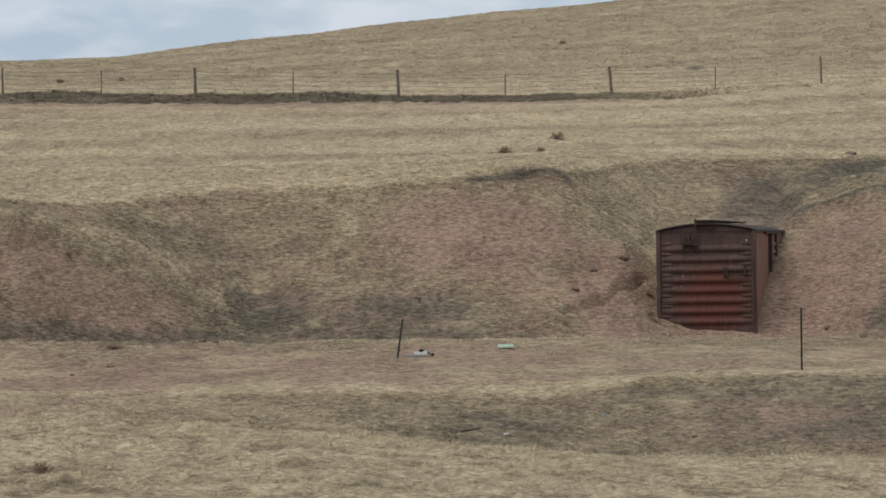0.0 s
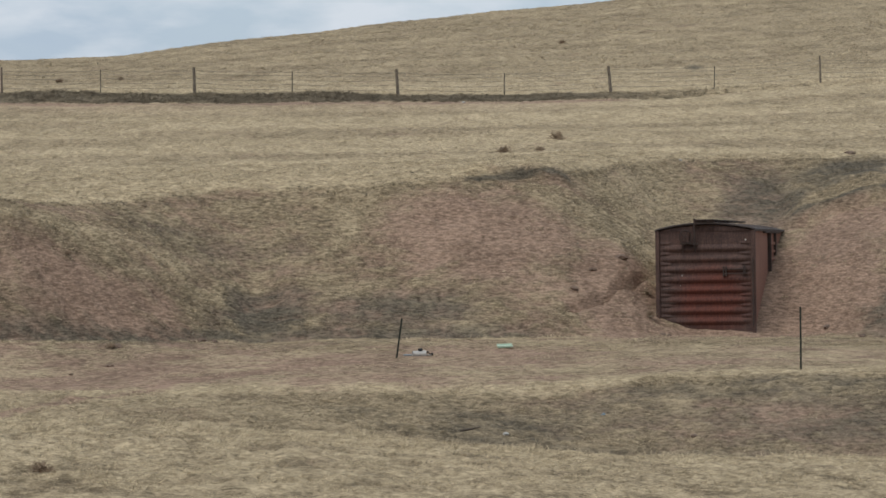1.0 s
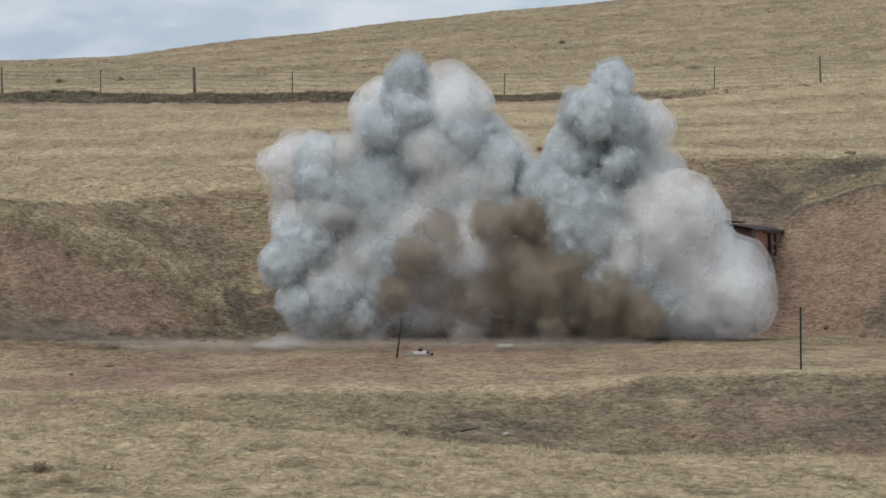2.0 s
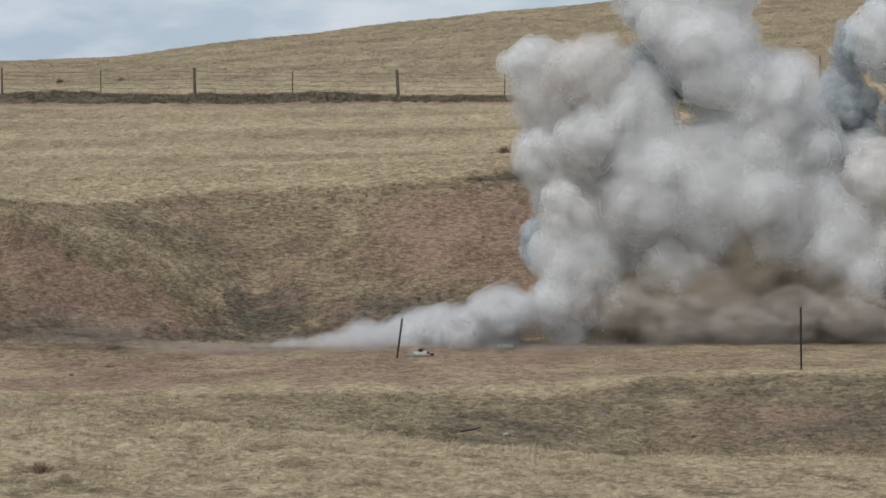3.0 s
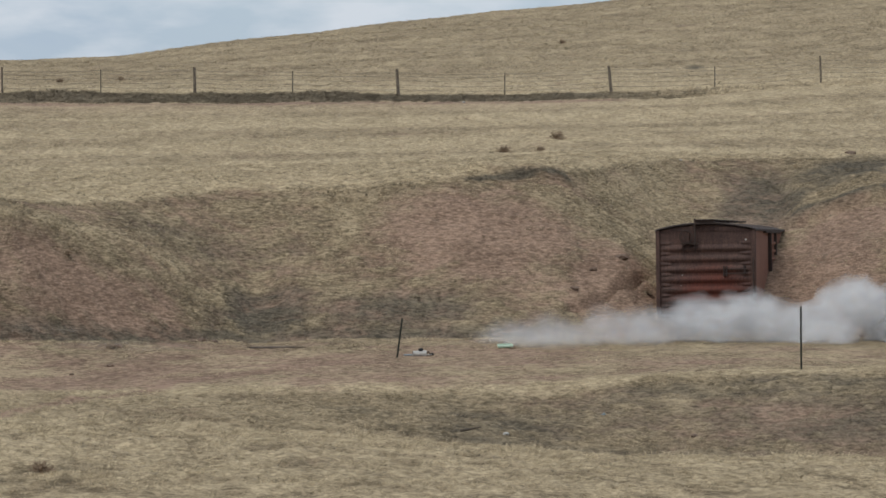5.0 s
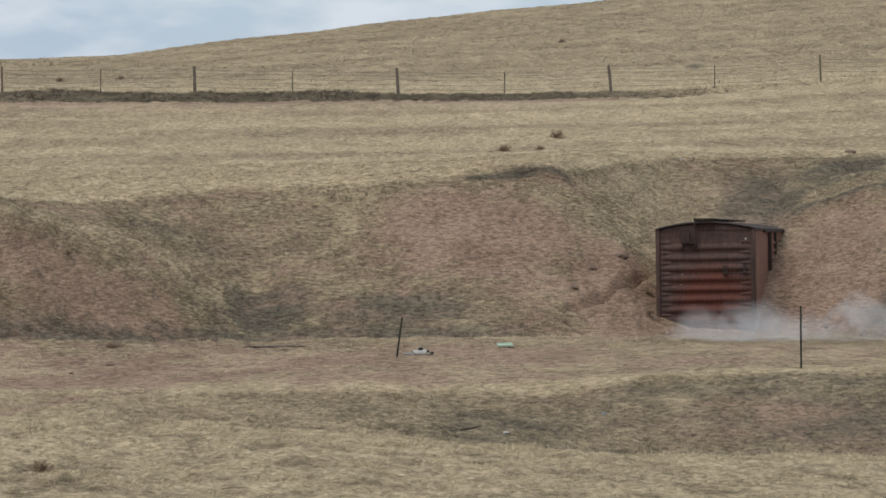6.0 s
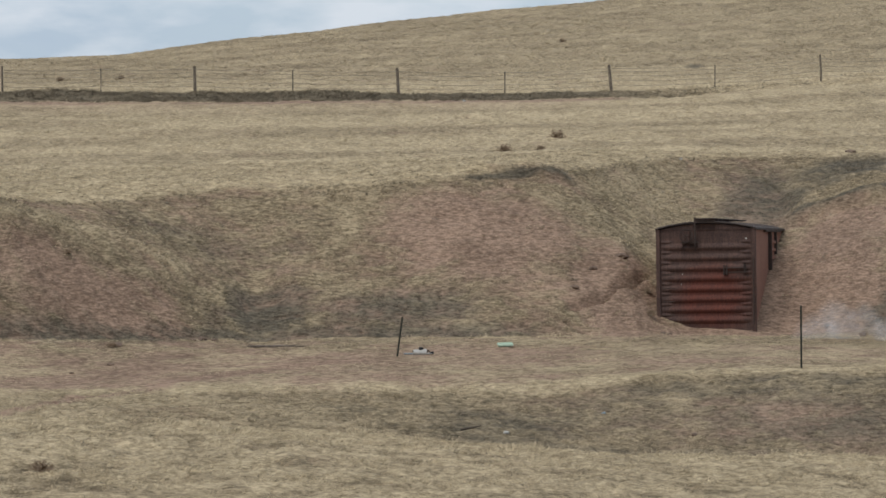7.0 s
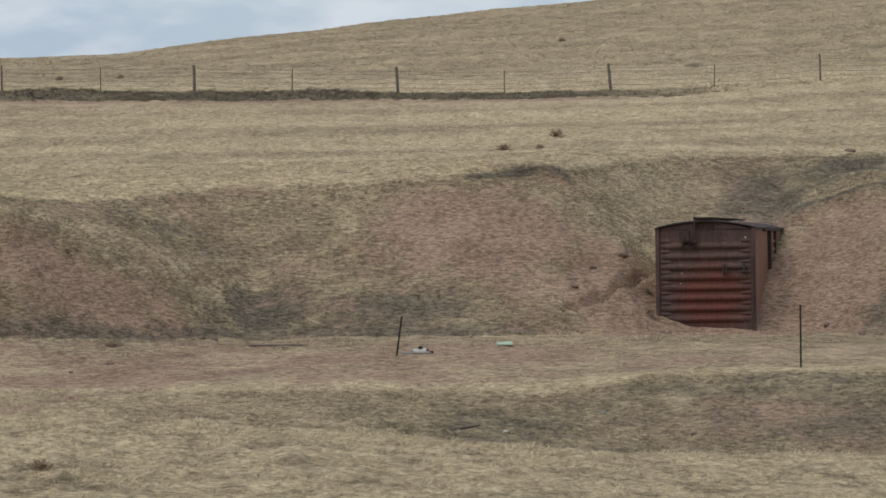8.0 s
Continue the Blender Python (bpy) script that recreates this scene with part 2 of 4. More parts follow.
# Bearings in thousandths of the distance to the right of the view's middle; for each stretch of the slope its distance and its heights there.
BEARINGS = (-112, -83, -55, -26, 2, 31, 59, 88, 112)
LAND = [
    (0, (1.6,) * 9), (12, (1.45,) * 9), (40, (-0.7,) * 9), (70, (-1.62,) * 9),
    (82, (-0.84, -0.9, -0.98, -1.13, -1.29, -1.39, -1.49, -1.56, -1.63)),
    (86, (-0.76, -0.79, -0.85, -1.04, -1.35, -1.71, -1.96, -2.08, -2.18)),
    (91, (-0.76, -0.78, -0.8, -0.89, -1.09, -1.29, -1.29, -1.29, -1.29)),
    (96, (-0.78, -0.78, -0.78, -0.78, -0.78, -0.68, -0.39, -0.26, -0.26)),
    (104, (-0.48, -0.48, -0.45, -0.43, -0.4, -0.37, -0.19, -0.1, -0.07)),
    ((108, 110, 113, 113, 113, 113, 115.5, 117.8, 115), (0.04, -0.02, -0.08, -0.03, -0.03, -0.01, 0.02, -0.05, -0.05)),
    ((113, 115.5, 116.5, 118.5, 118.5, 119, 122, 122, 120), (3.72, 3.0, 1.4, 2.02, 2.35, 2.52, 1.67, 1.63, 1.83)),
    ((116, 119, 121, 121.5, 121.5, 123, 129, 129, 126.5), (3.9, 3.54, 3.03, 3.37, 3.63, 3.9, 3.24, 3.16, 3.83)),
    ((119.5, 122, 125, 124.5, 124.5, 126.5, 138, 140, 138), (4.05, 4.19, 4.41, 4.45, 4.8, 5.03, 5.49, 5.62, 5.57)),
    ((128, 128, 128, 128, 128, 128, 142, 144, 142), (4.33, 4.48, 4.63, 4.7, 4.97, 5.12, 5.67, 5.83, 5.8)),
    (150, (5.56, 5.6, 5.66, 5.77, 5.94, 6.16, 6.24, 6.31, 6.31)),
    (200, (9.37, 9.37, 9.4, 9.43, 9.46, 9.54, 9.69, 10.0, 10.34)),
    (201.2, (9.44, 9.44, 9.47, 9.49, 9.52, 9.61, 9.75, 10.1, 10.44)),
    (203.4, (10.06, 10.09, 10.06, 10.03, 10.0, 10.03, 10.17, 10.46, 10.73)),
    (225, (11.17, 11.24, 11.33, 11.49, 11.62, 11.81, 12.01, 12.26, 12.52)),
    (270, (13.85, 14.04, 14.46, 15.08, 15.62, 16.08, 16.43, 16.85, 17.24)),
    (330, (16.87, 17.3, 18.43, 19.75, 20.83, 21.63, 22.34, 23.0, 23.47)),
    (420, (14.0, 15.0, 16.0, 17.0, 19.0, 20.0, 21.0, 22.0, 22.0)),
    (900, (6.0,) * 9), (3000, (0.0,) * 9)]

# the foot of the bank and its brow along the same bearings
FOOT = (108.0, 109.9, 112.6, 112.9, 112.9, 113.0, 115.0, 115.8, 115.0)
BROW = (117.0, 121.5, 124.8, 124.3, 124.4, 126.3, 137.5, 139.5, 137.5)

half_turn = np.concatenate([np.linspace(0, 7.4, 180), np.linspace(7.9, 14, 24), np.linspace(15, 60, 24), np.linspace(65, 180, 24)])
ANGLES = np.concatenate([-half_turn[:0:-1], half_turn])[1:]
REACH = np.concatenate([np.linspace(0.02, 60, 30), np.linspace(61, 80, 50), np.arange(80.2, 107, 0.2), np.arange(107, 128, 0.1), np.arange(128, 145, 0.2), np.arange(145.5, 199, 0.6),
                        np.arange(199.2, 206, 0.2), np.linspace(207, 345, 150), np.geomspace(352, 3000, 24)])


def tussocks(x, y):
    """The field of bunch grass: humps about a third of a metre across."""
    return value_noise(x * 2.6, y * 3.2, lattice(13)) * 0.65 + value_noise(x * 5.9, y * 6.3, lattice(14)) * 0.5


def shape_land():
    b = np.clip(np.tan(np.radians(np.clip(ANGLES, -80, 80))) * 1000, -5000, 5000)
    dist = np.array([np.interp(b, BEARINGS, np.broadcast_to(d, 9)) for d, _ in LAND])
    high = np.array([np.interp(b, BEARINGS, z) for _, z in LAND])
    # round the plan across the bearings
    k = np.hanning(33)
    k /= k.sum()
    for rows in (dist, high):
        for i in range(len(rows)):
            rows[i] = np.convolve(np.pad(rows[i], 16, mode="edge"), k, mode="valid")
    z = np.empty((len(REACH), len(ANGLES)))
    fine = np.arange(0, 345, 0.25)
    kf = np.hanning(7)
    kf /= kf.sum()
    for j in range(len(ANGLES)):
        col = np.interp(fine, dist[:, j], high[:, j])
        col = np.convolve(np.pad(col, 3, mode="edge"), kf, mode="valid")
        z[:, j] = np.where(REACH < 340, np.interp(REACH, fine, col), np.interp(REACH, dist[:, j], high[:, j]))
    d, t = REACH[:, None], ANGLES[None, :]
    x, y = d * np.sin(np.radians(t)), d * np.cos(np.radians(t))
    bb = b[None, :] + 0 * d
    # the bank of spoil beside the wagon, the cut in which the wagon stands, gullies and lips in the bank
    z += 0.5 * hump(bb, 45, 7) * hump(d, 119.5, 2.6)
    z += 0.35 * hump(bb, 104, 14) * hump(d, 122, 3.0)
    z -= 0.35 * hump(bb, -47, 6) * hump(d, 117, 3.5)
    # an eroded rill, and the two broken lips of turf
    z -= 0.45 * step(29, 33, bb) * (1 - step(50, 54, bb)) * hump(d, 115.2 + (bb - 32) * 0.2 + 0.8 * fbm(bb * 0.25, 0 * d, 2, 71), 0.24)
    wob = fbm(bb * 0.09, 0 * d, 3, 75)
    z += 0.22 * step(4, 9, bb) * (1 - step(29, 34, bb)) * step(-0.2, 0.0, d - 125.0 - wob * 0.9 - (bb - 18) * 0.04) * (1 - step(1, 7, d - 125.0))
    z += 0.5 * step(84, 92, bb) * step(-0.3, 0.0, d - 128.6 - wob * 0.7) * (1 - step(2, 9, d - 128.6))
    # unevenness: broad swells, then tussocks
    # dug out before the wagon
    z -= 0.32 * step(46, 54, bb) * (1 - step(62, 78, bb)) * hump(d, 117.0, 1.0)
    rough = step(60, 75, d) * (1 - 0.75 * hump(bb, 72, 14) * hump(d, 118, 5))
    foot = d - np.interp(bb, BEARINGS, FOOT)
    level = step(95, 98, d) * (1 - step(-0.3, 0.6, foot))
    z += rough * (fbm(x * 0.11, y * 0.11, 3, 5) * 0.24 * (1 - 0.85 * hump(foot, 0, 2.5)) + (fbm(x * 0.8, y * 0.8, 2, 9) * 0.08 + tussocks(x, y) * 0.17) * (1 - 0.7 * level) * (1 - step(195, 199, d) * (1 - step(200, 201, d))))
    z += step(205, 230, d) * fbm(x * 0.2, y * 0.12, 4, 21) * 0.14
    # behind the lens and far to the sides the land rolls gently
    away = step(25, 60, np.abs(t) + 0 * d)
    z = z * (1 - away) + away * (1.6 - step(5, 80, d) * 2 + fbm(x * 0.02, y * 0.02, 3, 31) * 4 * step(20, 120, d))
    return x, y, z, bb, d + 0 * bb


LX, LY, LZ, LB, LD = shape_land()


def ground(x, y):
    """Heights of the land at places given as arrays or numbers."""
    x, y = np.asarray(x, float), np.asarray(y, float)
    d, t = np.hypot(x, y), np.degrees(np.arctan2(x, y))
    i = np.clip(np.searchsorted(REACH, d) - 1, 0, len(REACH) - 2)
    j = np.clip(np.searchsorted(ANGLES, t) - 1, 0, len(ANGLES) - 2)
    u = np.clip((d - REACH[i]) / (REACH[i + 1] - REACH[i]), 0, 1)
    v = np.clip((t - ANGLES[j]) / (ANGLES[j + 1] - ANGLES[j]), 0, 1)
    return (LZ[i, j] * (1 - v) + LZ[i, j + 1] * v) * (1 - u) + (LZ[i + 1, j] * (1 - v) + LZ[i + 1, j + 1] * v) * u


def plot(b, d):
    """The place on the land at bearing b, in thousandths, and distance d."""
    a = math.atan(b / 1000)
    x, y = d * math.sin(a), d * math.cos(a)
    return Vector((x, y, float(ground(x, y))))




def cover(b, d, x, y):
    """How far bare soil, grey sage with painted shade, and olive grass cover the land: three arrays."""
    n1, n2, n3 = fbm(x * 0.35, y * 0.35, 4, 41), fbm(x * 0.22, y * 0.3, 4, 51), fbm(x * 1.4, y * 1.4, 3, 61)
    patch = n1 * 1.1 + n3 * 0.5
    soil = np.zeros_like(x)
    for b0, bw, d0, dw, amount in (
            (8, 28, 120.5, 3.4, 1.3), (-97, 26, 111.8, 2.1, 0.85), (-70, 45, 103.5, 4.0, 0.8), (-30, 30, 99, 3.0, 0.5), (44, 11, 117, 3.4, 1.6),
            (62, 14, 115.2, 1.3, 0.9), (98, 14, 120.0, 4.8, 1.5), (85, 9, 120, 5.5, 1.4), (103, 16, 125.8, 2.8, 1.5), (70, 18, 116.2, 1.3, 1.5), (104, 16, 115.5, 1.5, 0.7), (-20, 70, 107, 2.5, 0.45), (-110, 12, 93, 4, 0.35), (-40, 40, 117, 2.4, 0.35),
            (-85, 40, 117, 2, 0.3), (-74, 18, 113.4, 1.8, 0.7), (80, 60, 91.5, 3.0, 0.42)):
        soil = np.maximum(soil, amount * hump(b, b0, bw) * hump(d, d0, dw))
    # the worn track across the flat
    soil = np.maximum(soil, 0.95 * hump(d, np.interp(b, (-115, -91, -69, -40, -10), (84, 91.5, 98.5, 103, 105.5)), 1.7) * (1 - step(-30, 0, b)))
    soil = np.maximum(soil, 0.9 * step(197.5, 199, d) * (1 - step(200.8, 201.6, d)) * (1 - step(30, 60, b)))
    # thin grass lets the soil through all over the bank and the flat
    foot = d - np.interp(b, BEARINGS, FOOT)
    top = d - np.interp(b, BEARINGS, BROW)
    on_bank = step(-0.12, 0.1, foot) * (1 - step(-0.6, 0.3, top))
    on_flat = step(96, 98.5, d) * (1 - step(-0.25, 0.0, foot))
    soil = np.maximum(soil, 0.36 * on_bank)
    soil = np.maximum(soil, np.interp(b, (-112, -20, 20, 70), (0.64, 0.60, 0.52, 0.42)) * on_flat)
    thicket = hump(b, 48, 15) * hump(d, 131, 5.5)
    bunch = tussocks(x, y)
    soil = step(0.12, 0.95, soil + patch * 0.5 - 0.35 * thicket - 0.55 * bunch)
    # soil stops above the right lip, and clears the left lip's painted dark line
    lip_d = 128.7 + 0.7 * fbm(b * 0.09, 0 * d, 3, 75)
    soil *= 1 - step(84, 90, b) * step(-0.25, 0.0, d - lip_d)
    soil *= 1 - step(3, 8, b) * (1 - step(30, 35, b)) * hump(d, 124.9 + (b - 18) * 0.04 + n1 * 0.6, 0.22)
    sage_shade = np.zeros_like(x)
    for b0, bw, d0, dw, amount in (
            (-12, 30, 114.8, 1.9, 0.9), (-45, 13, 114.8, 2.4, 1.2), (80, 15, 132.0, 4.6, 1.3), (104, 24, 134.0, 4.0, 1.05), (-85, 34, 110.6, 1.6, 0.85), (113, 13, 117, 2.4, 1.3),
            # the last entry here paints a shaded hollow on the far hill
            (70, 8, 113.0, 0.8, 0.5), (-22, 14, 91, 1.5, 0.45), (80, 60, 86.5, 2.6, 0.95), (40, 40, 89, 3.5, 0.65), (85, 48, 93.6, 2.6, 0.6), (-60, 9, 113.6, 1.4, 0.7), (-60, 30, 119, 2.5, 0.4), (63, 4, 228, 2.2, 1.0)):
        sage_shade = np.maximum(sage_shade, amount * hump(b, b0, bw) * hump(d, d0, dw))
    # a darker band just above the foot of the bank
    sage_shade = np.maximum(sage_shade, 0.95 * step(-0.05, 0.08, foot) * (1 - step(0.5, 2.0, foot)) * (1 - step(15, 40, b)))
    # a narrow dark streak along the eroded rill
    sage_shade = np.maximum(sage_shade, 1.1 * step(29, 33, b) * (1 - step(47, 51, b)) * hump(d, 115.35 + (b - 32) * 0.2 + 0.8 * fbm(b * 0.25, 0 * d, 2, 71), 0.13))
    # overhang shadow painted as dark lines along the two broken lips
    sage_shade = np.maximum(sage_shade, 1.3 * step(84, 90, b) * hump(d, lip_d + 0.1, 0.32))
    sage_shade = np.maximum(sage_shade, 1.3 * step(3, 8, b) * (1 - step(30, 35, b)) * hump(d, 124.9 + (b - 18) * 0.04 + n1 * 0.6, 0.20))
    near = 1 - step(80, 83, d)
    weeds = np.clip(near * (fbm(x * 1.6, y * 1.1, 3, 83) * 2.2 + 0.1), 0, 0.8)
    sage_shade = np.maximum(sage_shade, 0.62 * step(83, 83.5, d) * (1 - step(93 + 2 * step(20, 60, b), 96, d)) * step(-40, 20, b))
    sage_shade = step(0.3, 0.95, sage_shade + n2 * 0.5 + n3 * 0.25 - 0.35 * bunch)
    olive = np.maximum(step(82.6, 83.6, d + n1 * 1.2) * (1 - step(94.0 + 1.3 * step(10, 50, b), 96.2, d + n1 * 0.8)) * (0.45 + 0.55 * step(-85, -10, b + n1 * 40)), on_bank)
    olive = np.maximum(olive, step(206, 235, d) * (0.58 + 0.5 * n2))
    pasture = step(127, 140, d) * (1 - step(196, 199, d))
    olive = np.maximum(olive, pasture * np.clip(fbm(x * 0.035, y * 0.16, 3, 91) * 1.5 + 0.16, 0, 0.6))
    soil = np.maximum(soil, 0.32 * step(186, 198, d) * (1 - step(200.5, 201.3, d)) * (1 - step(20, 60, b)))
    olive = np.maximum(np.maximum(olive, weeds), (0.45 + n2 * 0.7 + 0.35 * step(-10, 60, b)) * on_flat)
    sage_shade = np.maximum(sage_shade, 0.75 * step(201.0, 201.5, d) * (1 - step(203.0, 204.0, d)) * (1 - step(30, 70, b)))
    olive = np.maximum(olive, 0.9 * step(201, 201.6, d) * (1 - step(203.2, 204, d)) * (1 - step(40, 75, b)))
    # pale grass along the spur's back
    spur = hump(d, np.interp(b, BEARINGS, (113.2, 115.6, 116.6, 118, 118, 118, 118, 118, 118)) + n1 * 0.5, 0.5) * (1 - step(-74, -60, b))
    olive, soil, sage_shade = olive * (1 - 0.65 * spur), soil * (1 - 0.6 * spur), sage_shade * (1 - 0.8 * spur)
    olive = np.clip(olive * (1 - 0.6 * thicket) * (0.92 + n1 * 0.25 + n3 * 0.3 - bunch * 0.7), 0, 1)
    return soil, sage_shade, olive


def build_ground():
    rows, cols = LX.shape
    verts = np.stack([LX, LY, LZ], -1).reshape(-1, 3)
    i, j = np.meshgrid(np.arange(rows - 1), np.arange(cols), indexing="ij")
    a, b = i * cols + j, i * cols + (j + 1) % cols
    quads = np.stack([a, b, b + cols, a + cols], -1).reshape(-1, 4)
    me = bpy.data.meshes.new("ground")
    me.vertices.add(len(verts))
    me.vertices.foreach_set("co", verts.ravel())
    faces = len(quads)
    me.loops.add(faces * 4)
    me.loops.foreach_set("vertex_index", quads[:, ::-1].ravel().astype(np.int32))
    me.polygons.add(faces)
    me.polygons.foreach_set("loop_start", np.arange(0, faces * 4, 4, dtype=np.int32))
    me.polygons.foreach_set("use_smooth", np.ones(faces, bool))
    me.update(calc_edges=True)
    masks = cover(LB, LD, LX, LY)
    for name, data in zip(("soil", "sage_shade", "olive"), masks):
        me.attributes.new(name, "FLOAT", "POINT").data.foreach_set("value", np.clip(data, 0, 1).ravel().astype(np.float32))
    me.materials.append(M_GROUND)
    ob = new("ground", me)
    return tagged(ob, "dry prairie hillside of straw grass and bare pink soil", "ground", kind="structure")


build_ground()


def grass(name, label, d0, d1, per_m2, tall, wide, blades, seed, bare=0.85, material=M_GRASS, keep=None, spread=0.09, dead=0.06, straw=0.15, long=1.5):
    """Tufts of dry grass between two distances, thinner on bare soil."""
    r = np.random.RandomState(seed)
    lim = 7.1
    area = math.radians(2 * lim) * (d1 * d1 - d0 * d0) / 2
    k = int(area * per_m2)
    d = np.sqrt(r.uniform(d0 * d0, d1 * d1, k))
    t = r.uniform(-lim, lim, k)
    b = np.tan(np.radians(t)) * 1000
    x, y = d * np.sin(np.radians(t)), d * np.cos(np.radians(t))
    soil, sage_shade, olive = cover(b, d, x, y)
    clump = fbm(x * 0.7, y * 0.7, 3, seed + 70)
    stay = r.rand(k) > np.clip(soil * bare - clump * 0.7, 0, 0.97)
    # none inside the wagon
    cx, cy = x - 7.8, y - 117
    stay &= ~((np.abs(cx * 0.987 - cy * 0.163) < 1.55) & (cx * 0.163 + cy * 0.987 > -0.7) & (cx * 0.163 + cy * 0.987 < 12.8))
    if keep is not None:
        stay &= keep(b, d, r)
    x, y, sage_shade, olive, clump = x[stay], y[stay], sage_shade[stay], olive[stay], clump[stay]
    k = len(x)
    odd = r.rand(k)
    sage_shade = np.where(odd < dead, 0.9, sage_shade)
    olive = np.where(odd > 1 - straw, olive * 0.2, olive)
    tone = np.clip(r.rand(k) * 0.75 + 0.12 + clump * 0.5, 0, 1)
    z = ground(x, y) - 0.02
    size = tall * r.uniform(0.5, 1.35, k) * (1 + clump)
    n = k * blades
    rep = lambda v: np.repeat(v, blades)
    ang, out = r.uniform(0, 2 * math.pi, n), spread * np.sqrt(r.rand(n)) * (1 + rep(clump))
    bx, by = rep(x) + out * np.cos(ang) * long, rep(y) + out * np.sin(ang) / long
    h = rep(size) * r.uniform(0.55, 1.1, n)
    lean = h * r.uniform(0.4, 1.5, n)
    la = ang + r.uniform(-0.8, 0.8, n)
    wa = r.uniform(0, math.pi, n)
    w = wide * r.uniform(0.6, 1.4, n)
    co = np.empty((n, 3, 3))
    bz = rep(z)
    co[:, 0] = np.stack([bx - w * np.cos(wa), by - w * np.sin(wa), bz], -1)
    co[:, 1] = np.stack([bx + w * np.cos(wa), by + w * np.sin(wa), bz], -1)
    co[:, 2] = np.stack([bx + lean * np.cos(la) + h * 0.25, by + lean * np.sin(la), bz + h], -1)
    me = bpy.data.meshes.new(name)
    me.vertices.add(n * 3)
    me.vertices.foreach_set("co", co.ravel())
    me.loops.add(n * 3)
    me.loops.foreach_set("vertex_index", np.arange(n * 3, dtype=np.int32))
    me.polygons.add(n)
    me.polygons.foreach_set("loop_start", np.arange(0, n * 3, 3, dtype=np.int32))
    me.update(calc_edges=True)
    for key, data in (("sage_shade", sage_shade), ("olive", olive), ("tone", tone)):
        me.attributes.new(key, "FLOAT", "POINT").data.foreach_set("value", np.repeat(np.clip(data, 0, 1), blades * 3).astype(np.float32))
    me.materials.append(material)
    return tagged(new(name, me), label, "grass", kind="stuff")


def strip(knots, lo, hi, share=1.0):
    return lambda b, d, r: (np.abs(d - np.interp(b, BEARINGS, knots) - (lo + hi) / 2) < (hi - lo) / 2) & (r.rand(len(b)) < share)


grass("meadow_grass", "pale dry straw grass on the near meadow", 66, 97, 60, 0.050, 0.007, 10, 101, spread=0.06, dead=0.07, straw=0.3, long=1.6)
grass("flat_grass", "thin grazed grass on the flat", 97, 114, 46, 0.034, 0.008, 9, 106, spread=0.07, dead=0.16, straw=0.3, long=2.0)
grass("bank_grass", "olive dry bunch grass on the eroded bank", 108, 142, 50, 0.052, 0.010, 10, 102, bare=0.95, dead=0.16, straw=0.24, spread=0.055, long=1.7)
grass("pasture_grass", "short pale straw grass on the sloping pasture", 134, 200, 10, 0.045, 0.016, 8, 103, dead=0.03, spread=0.12, long=1.8)
grass("hill_grass", "tan bunch grass on the far hill", 204, 345, 3.2, 0.08, 0.026, 8, 104, spread=0.2, dead=0.05, long=1.8)
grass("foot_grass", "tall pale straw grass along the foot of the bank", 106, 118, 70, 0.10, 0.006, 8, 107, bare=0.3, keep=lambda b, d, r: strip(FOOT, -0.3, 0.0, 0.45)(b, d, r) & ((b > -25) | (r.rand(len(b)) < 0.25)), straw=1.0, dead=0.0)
grass("lip_grass", "tall pale straw grass on the near crest", 80.5, 83.2, 22, 0.13, 0.006, 8, 108, bare=0.2, straw=1.0, dead=0.0)
grass("brow_grass", "dark tussocks on the brow of the bank", 116, 141, 60, 0.07, 0.012, 9, 109, bare=0.3, keep=strip(BROW, -0.9, 0.1, 0.5), dead=0.7, straw=0.0, spread=0.06, long=1.8)
grass("soil_weeds", "sparse dark weeds on the bare pink soil", 108, 128, 1.7, 0.055, 0.012, 12, 110, bare=0.0, dead=0.85, straw=0.0, spread=0.06, long=1.6)
grass("roadside_brush", "dark dry weeds along the fence line", 201.2, 203.6, 60, 0.12, 0.016, 9, 105, bare=0.0,
      keep=lambda b, d, r: r.rand(len(b)) > step(20, 100, b) * 0.93, dead=0.45, straw=0.1, spread=0.12)


# ---- mesh helpers ----
def part(name, bm, material, parent=None, label=""):
    me = bpy.data.meshes.new(name)
    bm.to_mesh(me)
    bm.free()
    me.materials.append(material)
    ob = new(name, me)
    ob.parent = parent
    if label:
        tagged(ob, label)
    return ob


def box(bm, x0, x1, y0, y1, z0, z1, bevel=0.0, m=None):
    vs = bmesh.ops.create_cube(bm, size=1)["verts"]
    bmesh.ops.scale(bm, vec=(x1 - x0, y1 - y0, z1 - z0), verts=vs)
    bmesh.ops.translate(bm, vec=((x0 + x1) / 2, (y0 + y1) / 2, (z0 + z1) / 2), verts=vs)
    if bevel:
        es = list({e for v in vs for e in v.link_edges})
        vs = [v for v in bmesh.ops.bevel(bm, geom=es, offset=bevel, segments=2, affect="EDGES", profile=0.5)["verts"]]
    if m is not None:
        bmesh.ops.transform(bm, matrix=m, verts=vs)
    return bm


def rod(bm, a, b, r, sides=8, r2=None):
    a, b = Vector(a), Vector(b)
    m = Matrix.Translation((a + b) / 2) @ (b - a).to_track_quat("Z", "Y").to_matrix().to_4x4()
    bmesh.ops.create_cone(bm, cap_ends=True, segments=sides, radius1=r, radius2=r if r2 is None else r2, depth=(b - a).length, matrix=m)
    return bm


